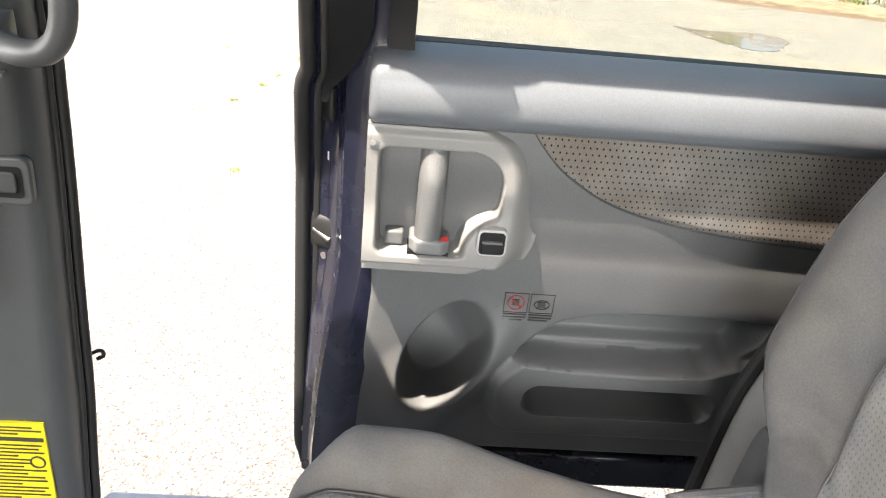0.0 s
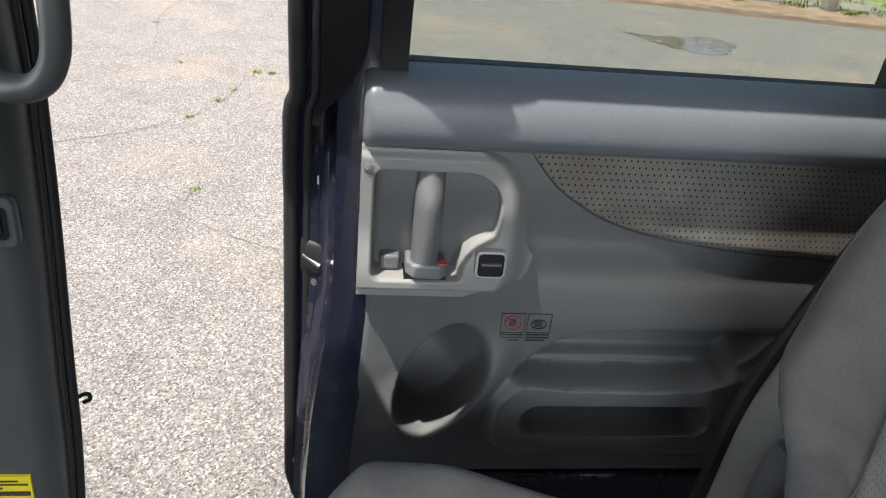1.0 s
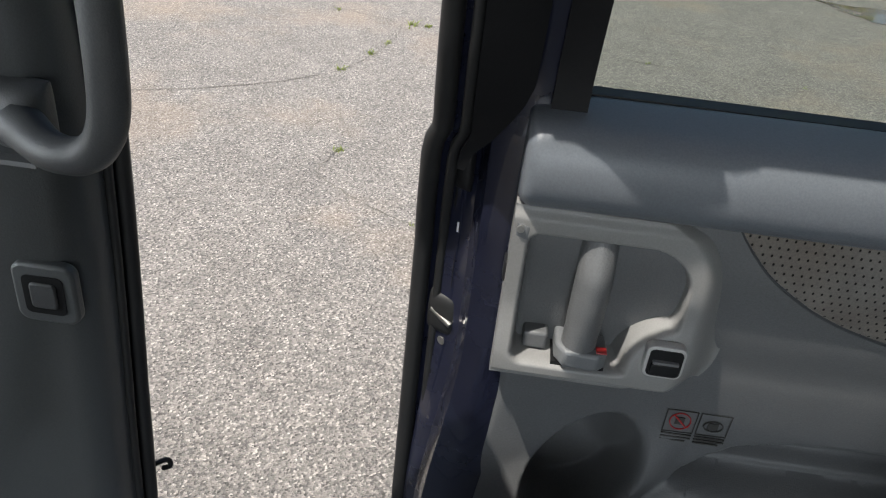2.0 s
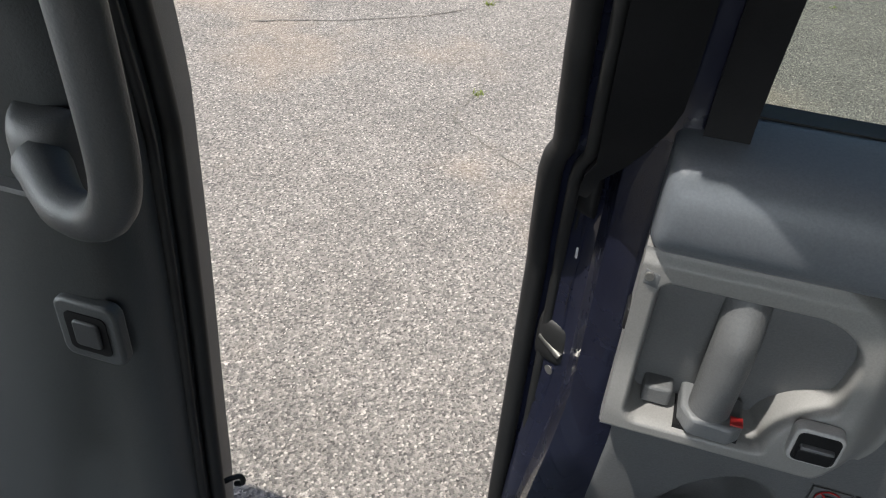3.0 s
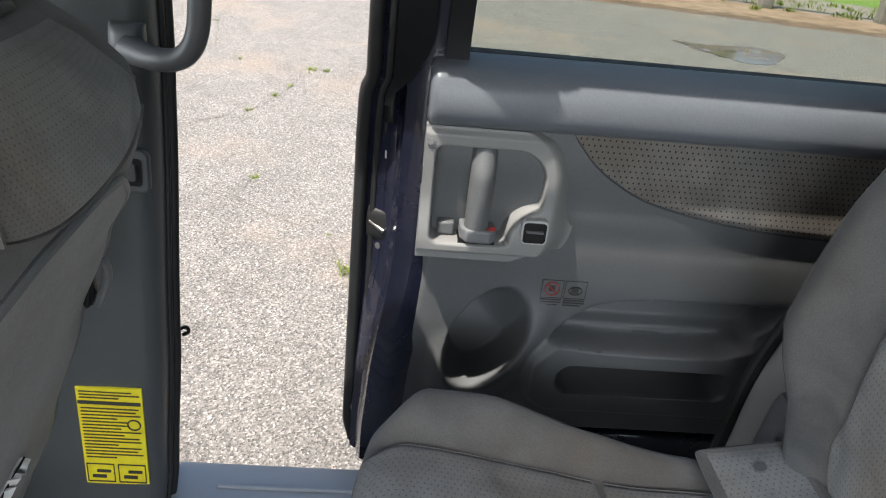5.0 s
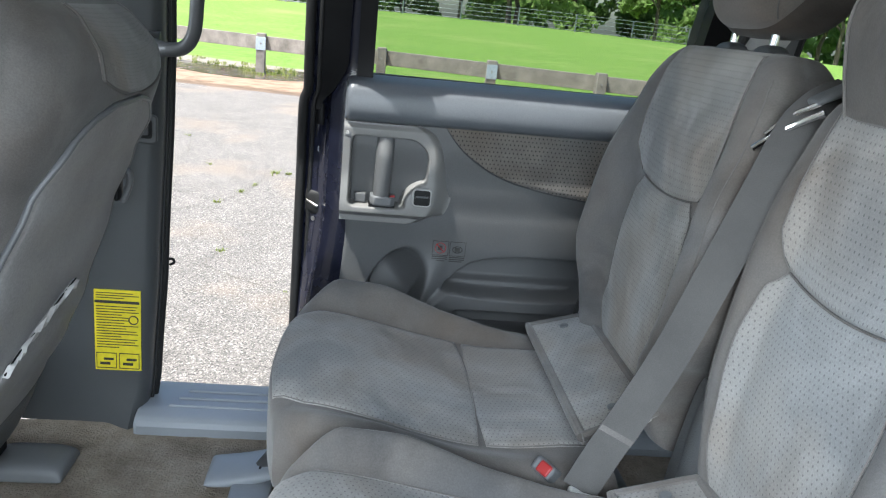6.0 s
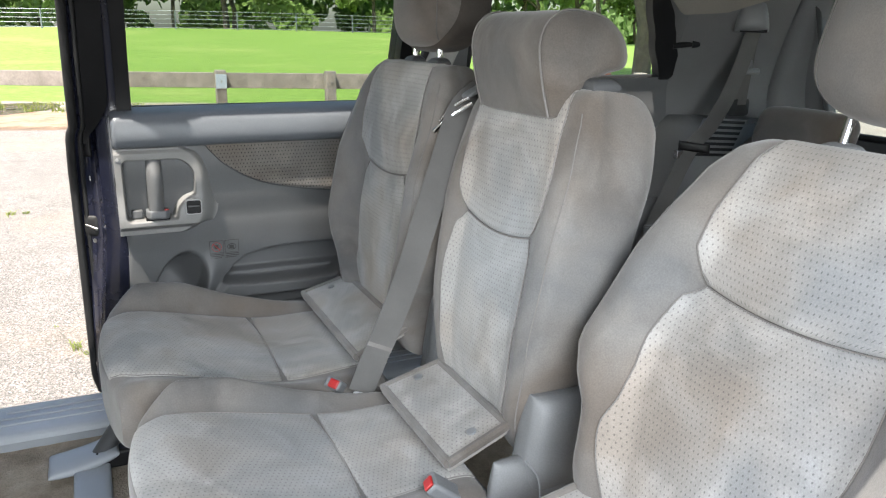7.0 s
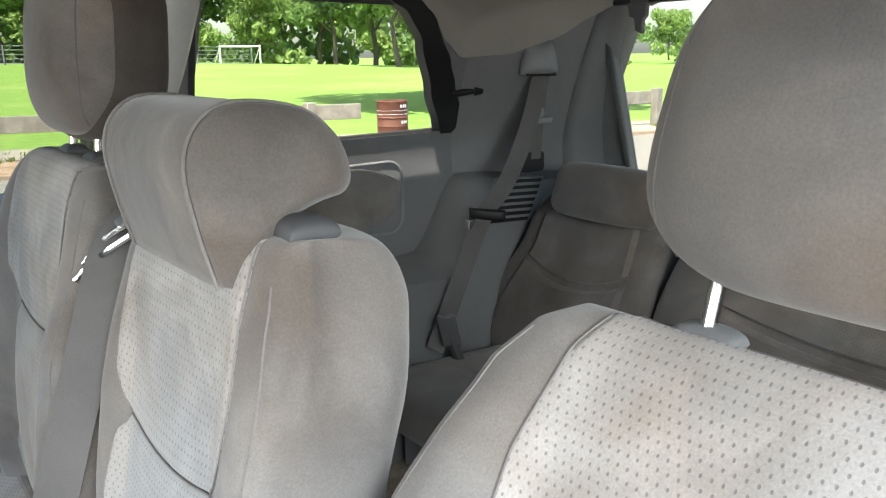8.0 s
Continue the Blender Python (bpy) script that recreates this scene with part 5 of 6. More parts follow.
    for z, f in ((1.132, .45), (1.063, .42), (1.045, .40), (.842, .72)):
        p = on_edge(z, f)
        part("screw", rod(p + out * -.002, p + out * .005, .0065, seg=14), ZINC, d)
        part("screw_slot", box(p.x + out.x * .006 - .0035, p.x + out.x * .006 + .0035, p.y + out.y * .006 - .001, p.y + out.y * .006 + .001, z - .001, z + .001), BLACK, d)
    p = on_edge(.755, .55)
    lw = part("latch_wedge", pillow(lambda a, b: p + Vector((lerp(-.02, .018, a), lerp(.010, -.010, a), lerp(-.03, .03, b))), out, .012, .01, 14, 14, 3), RUBBER, d, "black rubber door stop")
    part("latch_pin", rod(p + Vector((-.018, .0, .004)), p + Vector((.008, -.016, -.008)), .0045, seg=12), ZINC, lw)
    p = on_edge(.655, .45)
    lp = part("lock_plate", pillow(lambda a, b: p + Vector((lerp(-.016, .016, a), lerp(.010, -.010, a), lerp(-.045, .045, b))), out, .004, .01, 12, 14, 4), NAVY, d, "navy latch plate")
    part("lock_mouth", pillow(lambda a, b: p + out * .003 + Vector((lerp(-.012, .010, a), lerp(.008, -.006, a), lerp(-.010, .012, b))), out, .003, .006, 10, 10, 3), BLACK, lp, "dark latch opening")
    for dz, f in ((.060, .36), (.050, .55), (-.052, .40)):
        q = on_edge(.655 + dz, f)
        part("bolt", rod(q, q + out * .005, .006, seg=14), ZINC, d)
    for z, f in ((.545, .7), (.435, .55)):
        q = on_edge(z, f)
        part("guide_block", pillow(lambda a, b: q + Vector((lerp(-.011, .011, a), lerp(.009, -.009, a), lerp(-.022, .022, b))), out, .009, .008, 12, 12, 4), BLACK, d, "black guide block")
        for o in (.032, -.032):
            part("guide_bolt", rod(q + Vector((0, 0, o)), q + out * .007 + Vector((0, 0, o)), .0055, seg=12), ZINC, d)
    q = on_edge(.36, .5)
    part("lower_bolt", rod(q, q + out * .014, .009, seg=12), ZINC, d)
    q = on_edge(.985, .62)
    part("bracket", pillow(lambda a, b: q + Vector((lerp(-.012, .012, a), lerp(.009, -.009, a), lerp(-.038, .012, b))), out, .008, .006, 10, 14, 3.5), BLACK, d)
    part("bracket_arm", pillow(lambda a, b: q + Vector((lerp(-.008, .008, a), lerp(.006, -.006, a), lerp(.018, .055, b))), out, .006, .006, 10, 12, 3), BLACK_GREY, d)
    for k, f in enumerate((.10, .34, .88)):
        part("fold", tube([on_edge(z, f) + out * -.0005 for z in Z if .30 < z < 1.0], .0016 + .0008 * (k == 0), 6), NAVY if k < 2 else RUBBER, d)
    for z0, z1, m in ((.880, .893, WHITE), (.800, .850, BLACK)):
        a, b = on_edge((z0 + z1) / 2, .12), on_edge((z0 + z1) / 2, .30)
        part("sticker", slab(lambda u, v: (*(a.lerp(b, u) + out * .0022).xy, lerp(z0, z1, v)), lambda u, v: (*(a.lerp(b, u)).xy, lerp(z0, z1, v)), 2, 2), m, d, "small printed sticker")
    part("edge_catch", box(panel_edge(.885) - .009, panel_edge(.885) - .003, .890, .915, .872, .898), BLACK, d, bevel=.003)

sliding_door()


# ---- seats ----
def backrest_sheet(base, angle, height, half, bolster, hollow=0.012):
    """The front of a backrest: p(u, b) for u from -1 to 1 across and b from 0 to 1 up."""
    up = Vector((math.sin(radians(angle)), 0, math.cos(radians(angle))))
    fwd = Vector((-math.cos(radians(angle)), 0, math.sin(radians(angle))))
    def p(u, b):
        w = table(half, b)
        f = bolster * sm(.50, .85, abs(u)) * table([(0, .25), (.12, .7), (.35, 1), (.62, .85), (.85, .35), (1, .1)], b)
        f += hollow * math.sin(math.pi * min(b * 1.5, 1)) * (1 - u * u) - .02 * b ** 3
        return Vector(base) + up * height * b + Vector((0, w * u, 0)) + fwd * f
    return p, up, fwd


def add_backrest(seat, base, angle, height, half, insert, bolster, front, rear, seam, low=1.0):
    p, up, fwd = backrest_sheet(base, angle, height, half, bolster)
    main = lambda a, b: p(2 * a - 1, b)
    rest = part("backrest", pillow(main, fwd, front, rear, 60, 60, 5.2), CLOTH, seat, "plain grey seat cloth", angle=80)
    full = lambda a, b: main(a, b) + fwd * front * roundness(a, b, 5.2)
    def piece(b0, b1, widths, name):
        def at(a, t, o):
            b = lerp(b0, b1, t)
            u = (2 * a - 1) * table(widths, t) / table(half, b)
            # the cross seam sags towards the middle
            dip = .034 * max(0.0, 1 - (u * table(half, b) / insert) ** 2)
            b -= dip * (t ** 3 if b1 < .9 else (1 - t) ** 3)
            return full((u + 1) / 2, min(b, 1.0)) + (fwd + up * .8 * sm(.9, 1, b)) * o
        bm = slab(lambda a, t: at(a, t, .0018 + .0036 * roundness(a, t, 4)), lambda a, t: at(a, t, -.02), 44, 44, (2 * insert, (b1 - b0) * height))
        panel = part(name, bm, PERF, seat, "perforated grey cloth panel", angle=80)
        edge = [at(0, k / 24, .002) for k in range(25)] + [at(k / 14, 1, .002) for k in range(1, 15)] + [at(1, 1 - k / 24, .002) for k in range(1, 25)]
        part("seam", tube(edge, .0011, 5), PIPING, panel)
    for sg in (.035, .965):
        part("side_seam", tube([full(sg, .06 + .88 * k / 30) for k in range(31)], .0012, 5), PIPING, rest)
    i = insert
    piece(.03, seam - .002, [(0, i * .72 * low), (.3, i * .95 * low), (.7, i * 1.03 * low), (.9, i * .97 * low), (1, i * .80 * low)], "lower_inset")
    piece(seam + .002, 1.0, [(0, i * .80), (.06, i * .95), (.16, i * 1.04), (.4, i * 1.07), (.8, i * 1.02), (1, i * .92)], "upper_inset")
    return p, up, fwd


def add_headrest(seat, foot, angle, gap, width, height, depth, spread, sleeve=None, back=None):
    """A padded headrest on two chrome posts."""
    up = Vector((math.sin(radians(angle)), 0, math.cos(radians(angle))))
    fwd = Vector((-math.cos(radians(angle)), 0, math.sin(radians(angle))))
    foot = Vector(foot)
    for s in (-1, 1):
        q = foot + Vector((0, s * spread, 0))
        part("post", rod(q - up * .03, q + up * (gap + .05), .0065, seg=14), STEEL, seat, "chrome headrest post")
        part("post_sleeve", pillow(lambda a, b: q + Vector((lerp(-.016, .016, a), lerp(-.027, .027, b), 0)), up, .013, .006, 12, 12, 3), sleeve or BLUEGREY, seat, "plastic post sleeve")
    c = foot + up * gap
    def S(a, b):
        a, b = rounder(a, b, .8)
        u = 2 * a - 1
        return c + up * height * b + Vector((0, width / 2 * u * (1 - .10 * b ** 2), 0)) - fwd * (.035 * u * u + .02 * (b - .4) ** 2)
    rest = part("headrest", pillow(S, fwd, depth * .55, depth * .5, 40, 36, 3.3), HEAD_CLOTH, seat, "plain grey headrest", angle=80)
    # added dark shell: shade painted over the sides and back of the headrest
    if back:
        part("headrest_shade", pillow(lambda a, b: S(a, b) + Vector((0, .007 * (2 * a - 1), 0)) + up * .007 * (2 * b - 1) - fwd * .002, fwd, depth * .36, depth * .5 + .002, 40, 36, 3.3), back, rest, "dark shell that paints shade on the headrest's sides and back", angle=80)
    for sgn in (-1, 1):
        rim = [S(.5 + sgn * .40, .03 + .94 * k / 20) + fwd * (depth * .55 * roundness(.5 + sgn * .40, .03 + .94 * k / 20, 3.3)) for k in range(21)]
        part("headrest_seam", tube(rim, .0014, 5), BELT, rest)


def add_cushion(seat, x0, x1, yc, half, z_front, z_rear, insert, bottom, rise):
    """A seat cushion from its front x0 to its rear x1 with raised sides and a two-piece perforated top."""
    def sheet(a, b):
        u, x = 2 * b - 1, lerp(x0, x1, a)
        z = lerp(z_front, z_rear, sm(.05, .75, a)) - .012 * math.sin(math.pi * a)
        w = half * table([(0, .88), (.12, .98), (.5, 1.0), (1, .94)], a)
        z += (rise if u > 0 else .4 * rise) * sm(.71, .92, abs(u)) * table([(0, .1), (.14, .85), (.32, 1), (.6, .7), (.85, .35), (1, .15)], a)
        z += .008 * (1 - u * u)
        return Vector((x + .03 * u * u * (1 - a), yc + w * u, z - .075))
    up = Vector((0, 0, 1))
    part("cushion", pillow(sheet, up, .075, .075 + 0 * bottom, 64, 60, 7), CLOTH, seat, "plain grey seat cloth", angle=80)
    full = lambda a, b: sheet(a, b) + up * .075 * roundness(a, b, 7)
    def piece(a0, a1, name):
        def at(s, t, o):
            a = lerp(a0, a1, s)
            w = insert * table([(0, .80), (.10, .97), (.5, 1.02), (1, .92)], a)
            u = (2 * t - 1) * w / (half * table([(0, .88), (.12, .98), (.5, 1.0), (1, .94)], a))
            return full(a + .03 * (1 - (2 * t - 1) ** 2) * (a0 < .1) * s - .03 * (1 - (2 * t - 1) ** 2) * 0, (u + 1) / 2) + up * o
        nrm = lambda s: Vector((-.6 * sm(.12, 0, lerp(a0, a1, s)), 0, 1))
        panel = part(name, slab(lambda s, t: at(s, t, 0) + nrm(s) * (.0026 + .0036 * roundness(s, t, 4)), lambda s, t: at(s, t, -.02), 44, 44, ((a1 - a0) * (x1 - x0), 2 * insert)), PERF, seat, "perforated grey cloth panel", angle=80)
        edge = [at(k / 20, 0, .003) for k in range(21)] + [at(1, k / 16, .003) for k in range(1, 17)] + [at(1 - k / 20, 1, .003) for k in range(1, 21)]
        part("seam", tube(edge, .0011, 5), PIPING, panel)
    piece(.012, .60, "front_inset")
    piece(.625, .985, "rear_inset")
    return full


def add_flap(seat, x, yc, half, z):
    """The padded flap that bridges cushion and backrest, with two snaps."""
    def S(a, b):
        return Vector((lerp(x - .005, x + .105, a), yc + half * (2 * b - 1) * lerp(1.0, .92, a), z + .038 * a - .004))
    flap = part("flap", pillow(S, (-.25, 0, 1), .012, .012, 20, 40, 9, (.11, 2 * half)), PERF, seat, "perforated cloth flap")
    rim = [S(0, k / 20) for k in range(21)] + [S(k / 8, 1) for k in range(1, 9)] + [S(1, 1 - k / 20) for k in range(1, 21)] + [S(1 - k / 8, 0) for k in range(1, 9)]
    part("flap_piping", tube([q + Vector((0, 0, .007)) for q in rim], .0085, 8), CLOTH, flap)
    for t in (.10, .90):
        q = S(.55, t)
        part("snap", rod(q + Vector((-.002, 0, .008)), q + Vector((-.004, 0, .0145)), .008, seg=14), TRIM_DARK, flap, "dark press stud")


def add_base(seat, x0, x1, yc, half, z):
    part("seat_frame", box(x0 + .07, x1 + .05, yc - half * .85, yc + half * .85, z - .06, z), TRIM_DARK, seat, "dark steel seat frame", bevel=.01)
    for sx in (x0 + .12, x1 - .02):
        for sy in (-1, 1):
            q = Vector((sx, yc + sy * half * .72, .325))
            part("leg", tube([q, q + Vector((.02, 0, .06)), Vector((sx + .03, q.y, z - .02))], .016, 10), TRIM_DARK, seat)
            part("foot", pillow(lambda a, b: q + Vector((lerp(-.07, .05, a), lerp(-.035, .035, b), 0)), (0, 0, 1), .016, .006, 14, 12, 3.5), BLUEGREY, seat, "blue-grey plastic foot cover")


CAPTAIN = [(0, .195), (.12, .203), (.22, .218), (.30, .262), (.37, .284), (.50, .279), (.75, .262), (.87, .245), (.95, .220), (1, .182)]
CAPTAIN_WIDE = [(b, w + .022 * max(b - .5, 0) * 2) for b, w in CAPTAIN]
NARROW = [(0, .150), (.10, .165), (.30, .190), (.50, .200), (.75, .205), (.90, .190), (1, .160)]


def side_cover(seat, x, y, z, h, lean):
    """The rounded plastic cover of the recliner hinge."""
    def S(a, b):
        return Vector((lerp(x - .055, x + .055, a) + lean * b, y, lerp(z, z + h, b)))
    cover = part("hinge_cover", pillow(S, (0, -1, 0), .038, .038, 22, 26, 3.2), TRIM, seat, "rounded grey plastic hinge cover")
    rim = [S(.85, k / 16) + Vector((0, -.034 * roundness(.85, k / 16, 3.2), 0)) for k in range(2, 15)]
    part("cover_joint", tube(rim, .0016, 5), TRIM_DARK, cover)


def far_seat():
    s = thing("second_row_seat", "grey cloth captain seat beside the open sliding door, headrest raised", "car seat", group="second row seats", at=(.3, .343, .32))
    add_cushion(s, .0, .54, .343, .268, .655, .600, .190, .5, .072)
    add_flap(s, .485, .343, .215, .632)
    add_backrest(s, (.650, .343, .605), 4.5, .605, CAPTAIN, .158, .060, .055, .075, .635, .84)
    add_headrest(s, (.720, .343, 1.207), 5, .030, .29, .255, .13, .068, BLACK_GREY, HEAD_SHADE)
    add_base(s, .0, .54, .343, .268, .52)
    side_cover(s, .655, .085, .56, .20, .03)
    part("front_foot", pillow(lambda a, b: Vector((lerp(-.125, .02, a), lerp(.415, .515, b), .335 + .03 * a * a)), (-.2, 0, 1), .016, .012, 18, 14, 3), BLUEGREY, s, "blue-grey plastic foot cover")
    part("floor_runner", pillow(lambda a, b: Vector((lerp(-.075, .0, a), lerp(.16, .47, b), .332)), (0, 0, 1), .010, .010, 14, 20, 5), BLUEGREY, s, "blue-grey plastic floor runner")
    part("front_rail", box(-.03, .45, .43, .47, .325, .365), BLACK, s, "dark steel seat rail", bevel=.006)
    part("front_strut", tube([(-.02, .455, .35), (.03, .455, .42), (.07, .455, .50)], .02, 12), BLACK_GREY, s)
    side_cover(s, .64, .615, .54, .16, .02)


def middle_seat():
    s = thing("second_row_seat", "narrow grey cloth middle seat with a low wedge headrest", "car seat", group="second row seats", at=(.3, MID, .32))
    yc = -.148
    add_cushion(s, .03, .55, yc, .205, .645, .590, .150, .5, .066)
    add_flap(s, .495, yc, .148, .618)
    add_backrest(s, (.655, yc, .60), 6, .595, NARROW, .138, .030, .05, .135, .615)
    # wedge headrest that folds over the top of the backrest
    o = [(.668, 1.148), (.655, 1.200), (.648, 1.255), (.662, 1.290), (.695, 1.306), (.755, 1.298), (.790, 1.272), (.803, 1.240), (.796, 1.220), (.765, 1.212), (.732, 1.198), (.705, 1.168), (.690, 1.142)]
    bm = bmesh.new()
    cx, cz = .725, 1.235
    rows = []
    for k in range(29):
        u = -1 + 2 * k / 28
        f = (1 - abs(u) ** 7) ** (1 / 7) if abs(u) < 1 else 0.0
        f = lerp(.62, 1, f)
        rows.append([bm.verts.new((cx + (a - cx) * f, yc + .005 + .132 * u, cz + (b - cz) * f)) for a, b in spline2(o)])
    for A, B in zip(rows, rows[1:]):
        for k in range(len(A)):
            bm.faces.new([A[k], A[(k + 1) % len(A)], B[(k + 1) % len(A)], B[k]])
    bm.faces.new(rows[0][::-1])
    bm.faces.new(rows[-1])
    part("headrest", bm, HEAD_CLOTH, s, "grey cloth wedge headrest", angle=60)
    for sg in (-1, 1):
        part("headrest_seam", tube([(cx + (a - cx) * 1.003, yc + .005 + sg * .112, cz + (b - cz) * 1.003) for a, b in spline2(o)[:40]], .0018, 5), PIPING, s)
    part("headrest_hinge", pillow(lambda a, b: Vector((lerp(.715, .765, a), lerp(yc - .155, yc - .105, b), 1.192)), (0, 0, 1), .016, .012, 12, 12, 3), BLACK_GREY, s)
    add_base(s, .03, .55, yc, .205, .51)
    side_cover(s, .640, yc - .180, .56, .17, .03)
    part("hinge_foot", pillow(lambda a, b: Vector((lerp(.50, .70, a) + .05 * b, yc - .185 - .035 * (1 - b) ** 2, lerp(.36, .63, b))), (-.25, -1, 0), .028, .03, 26, 26, 3.0), TRIM, s, "moulded grey plastic recliner foot")
    part("cover_joint", tube(spline([Vector((.585, yc - .222, .645)), Vector((.61, yc - .226, .60)), Vector((.60, yc - .236, .52)), Vector((.57, yc - .25, .44))], 6), .0018, 6), TRIM_DARK, s)
    side_cover(s, .655, yc + .205, .54, .20, .02)


def spline2(o):
    P = [(a, 0, b) for a, b in o]
    return [(q.x, q.z) for q in spline(P + P[:1], 5)][:-1]


def near_seat():
    s = thing("second_row_seat", "reclined grey cloth captain seat with stained perforated back", "car seat", group="second row seats", at=(.35, -.665, .32))
    add_cushion(s, .03, .57, -.672, .268, .635, .585, .190, .5, .07)
    add_flap(s, .515, -.672, .215, .615)
    add_backrest(s, (.652, -.650, .60), 27.5, .595, CAPTAIN_WIDE, .168, .060, .055, .075, .62)
    add_headrest(s, (.925, -.660, 1.126), 15, .040, .375, .26, .125, .095, TRIM)
    add_base(s, .03, .57, -.665, .268, .51)


def front_seat():
    s = thing("front_seat", "grey cloth front seat with a torn seat back panel", "car seat", at=(-.6, .33, .32))
    yc = .295
    half = [(0, .24), (.2, .265), (.5, .275), (.75, .268), (.9, .235), (1, .17)]
    line = [(.46, -.455), (.55, -.425), (.62, -.392), (.70, -.360), (.85, -.314), (.96, -.272), (1.03, -.238), (1.09, -.214), (1.14, -.212), (1.18, -.228), (1.215, -.262)]
    def sheet(a, b):
        z = lerp(.46, 1.205, b)
        return Vector((table(line, z) - .078, yc + table(half, b) * (2 * a - 1), z))
    rear = Vector((1, 0, -.25)).normalized()
    part("backrest", pillow(sheet, rear, .085, .075, 46, 46, 4.6), CLOTH, s, "plain grey seat cloth", angle=80)
    def back(a, b, o):
        return sheet(a, b) + rear * (.085 * roundness(a, b, 4.6) + o)
    def upper(a, b, o):
        bb = lerp(.832 + .04 * abs(2 * a - 1) ** 2, .985, b)
        return back(lerp(.26, .90, a) - .05 * b, bb, o)
    part("rear_cloth", slab(lambda a, b: upper(a, b, .0025 + .002 * roundness(a, b, 5)), lambda a, b: upper(a, b, -.02), 36, 30, (.34, .20)), PERF, s, "perforated grey cloth")
    edge = [upper(0, 1 - k / 30, .0035) for k in range(31)] + [upper(k / 30, 0, .0035) for k in range(1, 31)]
    part("cloth_seam", tube(edge, .0022, 6), PIPING, s)
    # hard panel with an arched top, let into the back
    def arch(b):
        return .425 * max(1 - (b / .822) ** 9, 0) ** (1 / 3.0)
    def shell(a, b, o):
        bb = lerp(.03, .820, b)
        return back(.5 + (2 * a - 1) * max(arch(bb), .02), bb, o)
    rp = part("rear_panel", slab(lambda a, b: shell(a, b, .001 + .005 * roundness(a, b, 9)), lambda a, b: shell(a, b, -.03), 40, 50), SHELL, s, "stiff pale grey seat back panel")
    rim = [shell(0, k / 50, .003) for k in range(51)] + [shell(1, 1 - k / 50, .003) for k in range(51)]
    part("panel_edge", tube(rim, .0045, 8), TRIM_DARK, rp, "rolled panel edge")
    # torn lower pocket
    def sleeve(a, b, o):
        bb = lerp(.202, .314, b) + lerp(.053, .096, b) * a
        return back(lerp(.24, .64, a), bb, .006 + o)
    pk = part("pocket", slab(lambda a, b: sleeve(a, b, .002 + .003 * roundness(a, b, 8)), lambda a, b: sleeve(a, b, -.006), 22, 14), SHELL, s, "torn grey map pocket")
    rnd = random.Random(8)
    bm, prev = bmesh.new(), None
    for k in range(40):
        a = k / 39
        wv = .018 * math.sin(a * 9) * (1 - a) + .010 * math.sin(a * 31) + rnd.uniform(-.008, .008)
        p0 = sleeve(a, 1.0 + wv * 4, .009)
        p1 = sleeve(a, 1.0 + wv * 4 + (.10 + rnd.uniform(.0, .20)) * math.sin(math.pi * min(1, a + .03)), .011 + rnd.uniform(0, .003))
        q0 = sleeve(a, 1.0 + wv * 4, .002)
        cur = [bm.verts.new(p0), bm.verts.new(p1), bm.verts.new(q0)]
        if prev:
            for m in range(3):
                bm.faces.new([prev[m], prev[(m + 1) % 3], cur[(m + 1) % 3], cur[m]])
        prev = cur
    slit = [sleeve(k / 20, 1.02 + .07 * math.sin(k / 20 * 9) * (1 - k / 20), .0045) for k in range(21)]
    part("tear", tube(slit, .0014, 6), BLACK, pk, "dark tear")
    part("torn_edge", bm, LINING, pk, "frayed pale torn edge", smooth=False)
    q = back(.905, .589, .0)
    part("loop_slot", pillow(lambda a, b: q + Vector((0, lerp(-.014, .014, a), lerp(-.035, .035, b))), rear, .006, .01, 12, 16, 3), BLACK, s, "dark slot in the panel edge")
    part("pull_loop", tube(spline([q + Vector((.004, -.006, .012)), q + Vector((.016, .002, .018)), q + Vector((.018, .006, -.005)), q + Vector((.006, .004, -.040))], 6), .006, 10), TRIM, s, "grey pull loop")
    add_headrest(s, (-.292, yc, 1.195), 12, .036, .30, .20, .12, .06, BLACK_GREY)
    part("cushion", pillow(lambda a, b: Vector((lerp(-1.10, -.56, a), yc + .25 * (2 * b - 1), .54 - .03 * a)), (0, 0, 1), .08, .08, 24, 24, 6), CLOTH, s)
    part("under_cover", box(-.98, -.50, yc - .22, yc + .20, .40, .455), BLACK_GREY, s, bevel=.02)
    part("lower_valance", pillow(lambda a, b: Vector((lerp(-.50, -.452, b), yc + .20 * (2 * a - 1), lerp(.395, .50, b))), rear, .02, .02, 24, 14, 5), TRIM, s, "grey lower seat back edge")
    for sx in (-.95, -.52):
        for sy in (-.19, .17):
            part("leg", box(sx - .02, sx + .02, yc + sy - .02, yc + sy + .02, .325, .42), BLACK, s, bevel=.004)
    part("rail_cover", pillow(lambda a, b: Vector((lerp(-.52, -.38, a), yc + .17 + lerp(-.05, .05, b), .33)), (0, 0, 1), .03, .008, 14, 12, 3.5), TRIM_DARK, s)


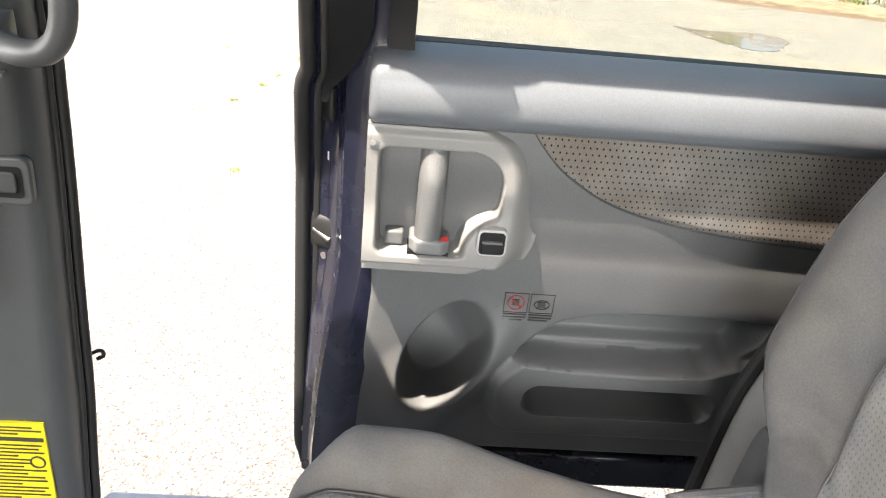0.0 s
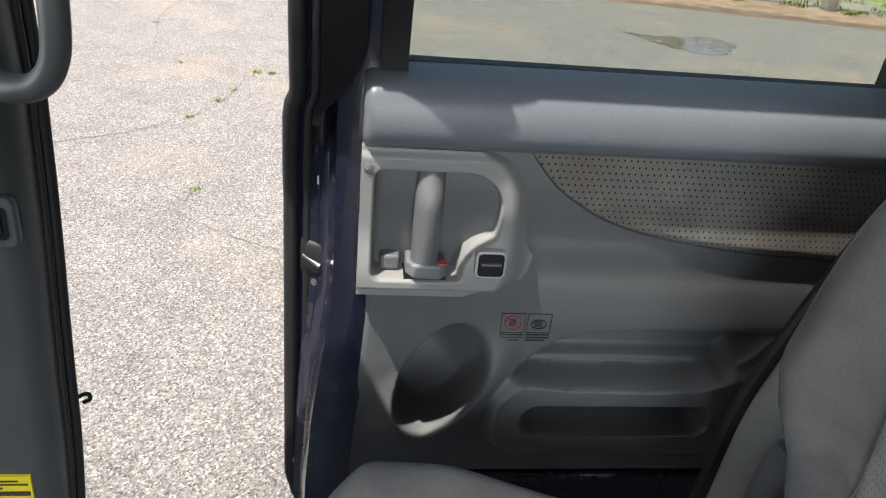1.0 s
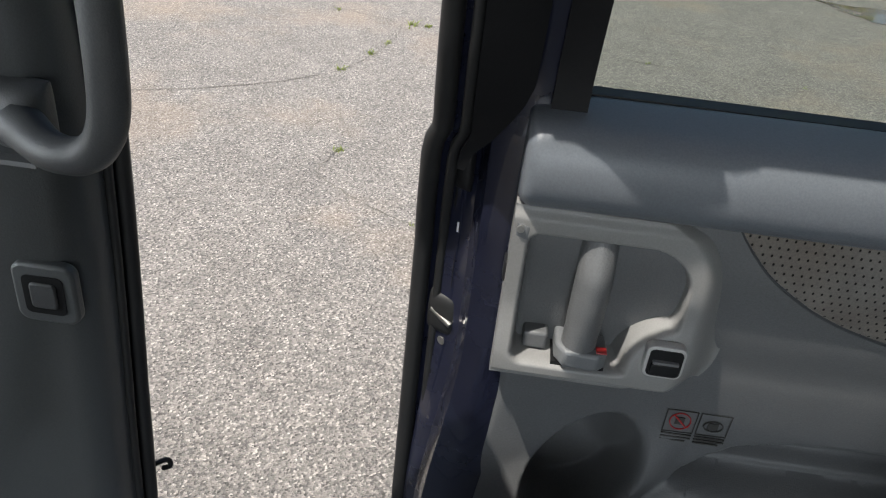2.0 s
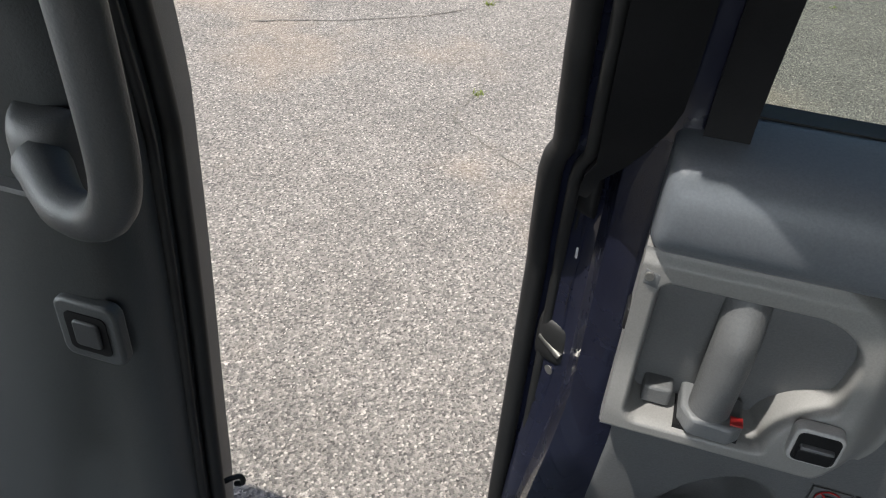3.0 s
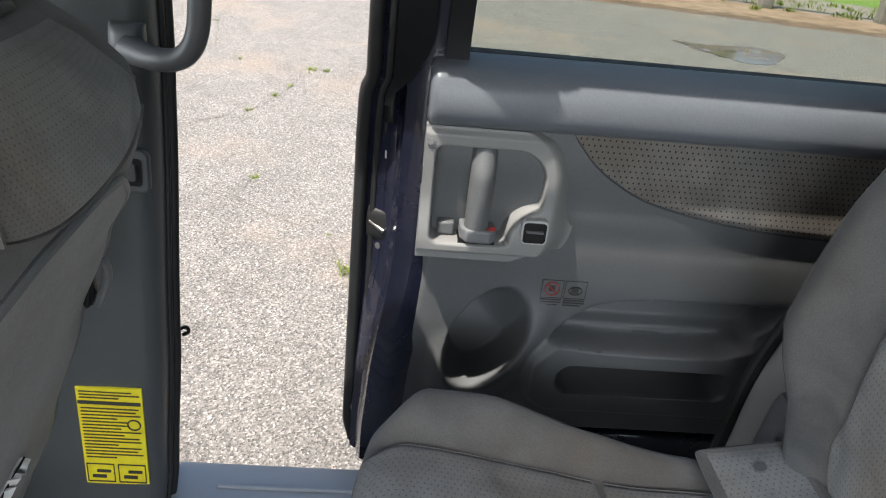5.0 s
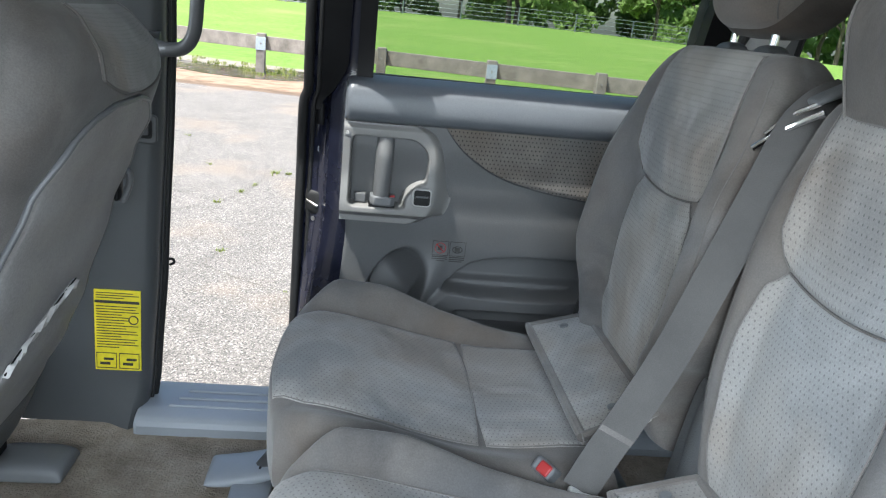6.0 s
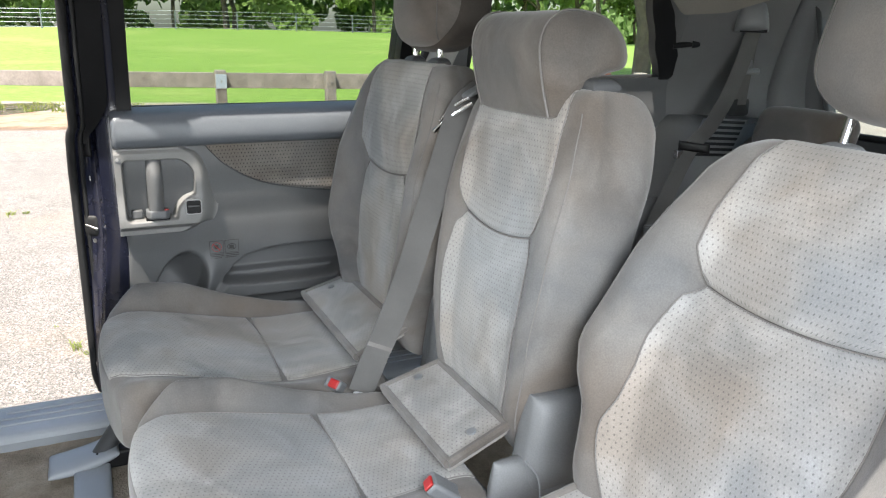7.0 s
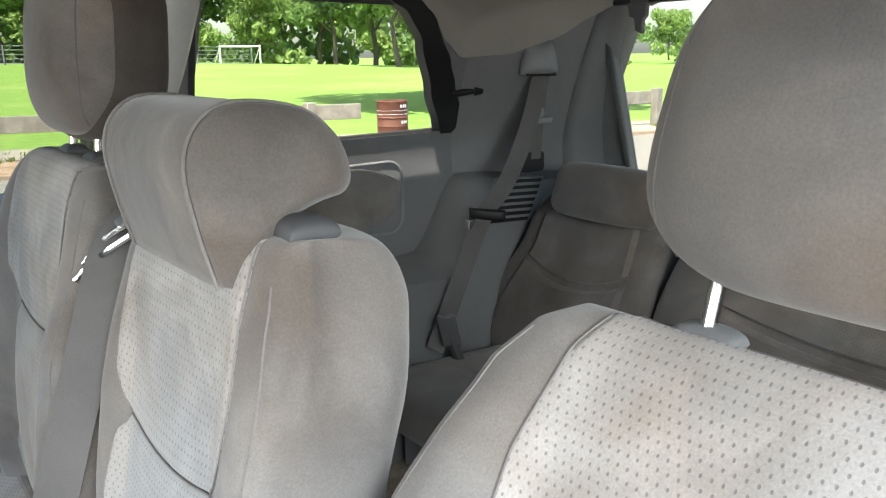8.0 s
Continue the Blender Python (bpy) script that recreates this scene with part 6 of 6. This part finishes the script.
def third_row():
    for y0, y1 in ((.20, .665), (-.86, .19)):
        s = thing("third_row_seat", "grey-brown cloth third row bench seat with folded headrest", "car seat", group="third row seats", at=(1.8, (y0 + y1) / 2, .32))
        yc, hw = (y0 + y1) / 2, (y1 - y0) / 2
        half = [(0, hw * .96), (.5, hw), (.85, hw * .95), (1, hw * .82)]
        p, up, fwd = backrest_sheet((1.86, yc, .50), 16, .48, half, .02)
        spread = .10 if y0 > 0 else 0.0
        main = lambda a, b, p=p, e=spread: p(2 * a - 1, b) + Vector((0, e * a * sm(.75, .2, b), 0))
        part("backrest", pillow(main, fwd, .06, .08, 34, 34, 6), SHADED_CLOTH, s, angle=80)
        def inset(a, b, o, b0, b1, main=main, fwd=fwd):
            aa, bb = lerp(.14, .86, a), lerp(b0, b1, b)
            return main(aa, bb) + fwd * (.06 * roundness(aa, bb, 6) + o)
        for b0, b1, cover in ((.03, .60, SHADED_CLOTH), (.635, .90, SHADED_PERF)):
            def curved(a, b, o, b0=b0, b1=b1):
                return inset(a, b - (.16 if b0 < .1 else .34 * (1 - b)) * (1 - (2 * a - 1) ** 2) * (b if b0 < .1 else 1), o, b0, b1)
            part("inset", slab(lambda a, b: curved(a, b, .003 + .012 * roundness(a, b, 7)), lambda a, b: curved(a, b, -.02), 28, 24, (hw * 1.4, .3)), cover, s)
        n = 1 if hw < .3 else 2
        for k in range(n):
            c = yc + (-.045 if n == 1 else (k - .5) * hw)
            def cap(a, b, c=c):
                a, b = rounder(a, b, .35)
                return Vector((1.915 + .05 * b, c + .158 * (2 * a - 1), lerp(.925, 1.062, b)))
            part("headrest", pillow(cap, (-1, 0, .3), .062, .06, 36, 28, 3.6), SHADED_CLOTH, s)
        part("cushion", pillow(lambda a, b: Vector((lerp(1.38, 1.90, a), yc + hw * (2 * b - 1), .52 - .03 * a)), (0, 0, 1), .07, .07, 24, 24, 6), SHADED_CLOTH, s)
        part("plinth", box(1.46, 1.92, yc - hw * .8, yc + hw * .8, .324, .46), TRIM_DARK, s)


# darkened seat cloths: the shade at the rear is put into their colour
SHADED_CLOTH = velour("shaded third row cloth", (0.060, 0.053, 0.047), (0.100, 0.090, 0.082), 0.2)
SHADED_PERF = perforated("shaded third row perforated cloth", (0.070, 0.063, 0.057), (0.110, 0.101, 0.093))
far_seat()
middle_seat()
near_seat()
front_seat()
third_row()


def seat_belts():
    b = thing("middle_seat_belt", "grey seat belt hanging from the middle seat shoulder", "seat belt")
    part("webbing", strap([(.735, .066, 1.178), (.695, .062, 1.157), (.664, .058, 1.118), (.632, .054, 1.03), (.594, .052, .92), (.558, .054, .81), (.522, .058, .72), (.488, .060, .645), (.465, .060, .590)], .050, .004, (.86, -.40, -.30)), BELT, b)
    part("stitching", strap([(.512, .0600, .693), (.503, .0595, .676)], .049, .006, (.86, -.40, -.30)), PIPING, b)
    part("guide", tube(spline([(.630, .092, 1.088), (.645, .080, 1.106), (.660, .055, 1.126), (.682, .032, 1.145)], 6), .0045, 8), STEEL, b, "chrome belt guide wire")
    part("guide", tube(spline([(.640, .085, 1.108), (.660, .068, 1.136), (.680, .042, 1.156)], 6), .004, 8), STEEL, b, "chrome belt guide wire")
    part("guide_tab", pillow(lambda a, c: Vector((lerp(.675, .735, a), lerp(.085, .040, c), lerp(1.154, 1.184, a))), (-.4, 0, 1), .006, .004, 12, 12, 4), TRIM_DARK, b)
    part("anchor", box(.452, .482, .035, .075, .575, .588), WHITE, b, "pale belt anchor tab", bevel=.004)
    for x, y, z, w in ((.420, .095, .600, 25), (.455, -.315, .605, -25)):
        k = thing("belt_buckle", "red-topped grey seat belt buckle between the seats", "buckle", group="belt buckles", at=(x, y, z))
        m = Matrix.Translation((x, y, z)) @ Euler((radians(15), radians(-50), radians(w))).to_matrix().to_4x4()
        bm = box(-.012, .012, -.018, .018, -.05, .008)
        bmesh.ops.transform(bm, matrix=m, verts=bm.verts)
        part("housing", bm, TRIM_DARK, k, bevel=.006)
        bm = box(-.009, .009, -.015, .006, .007, .012)
        bmesh.ops.transform(bm, matrix=m, verts=bm.verts)
        part("button", bm, RED, k, "red release button", bevel=.003)
        bm = rod(m @ Vector((0, 0, -.045)), (x + .04, y, z - .12), .012, seg=10)
        part("stalk", bm, TRIM_DARK, k)


seat_belts()
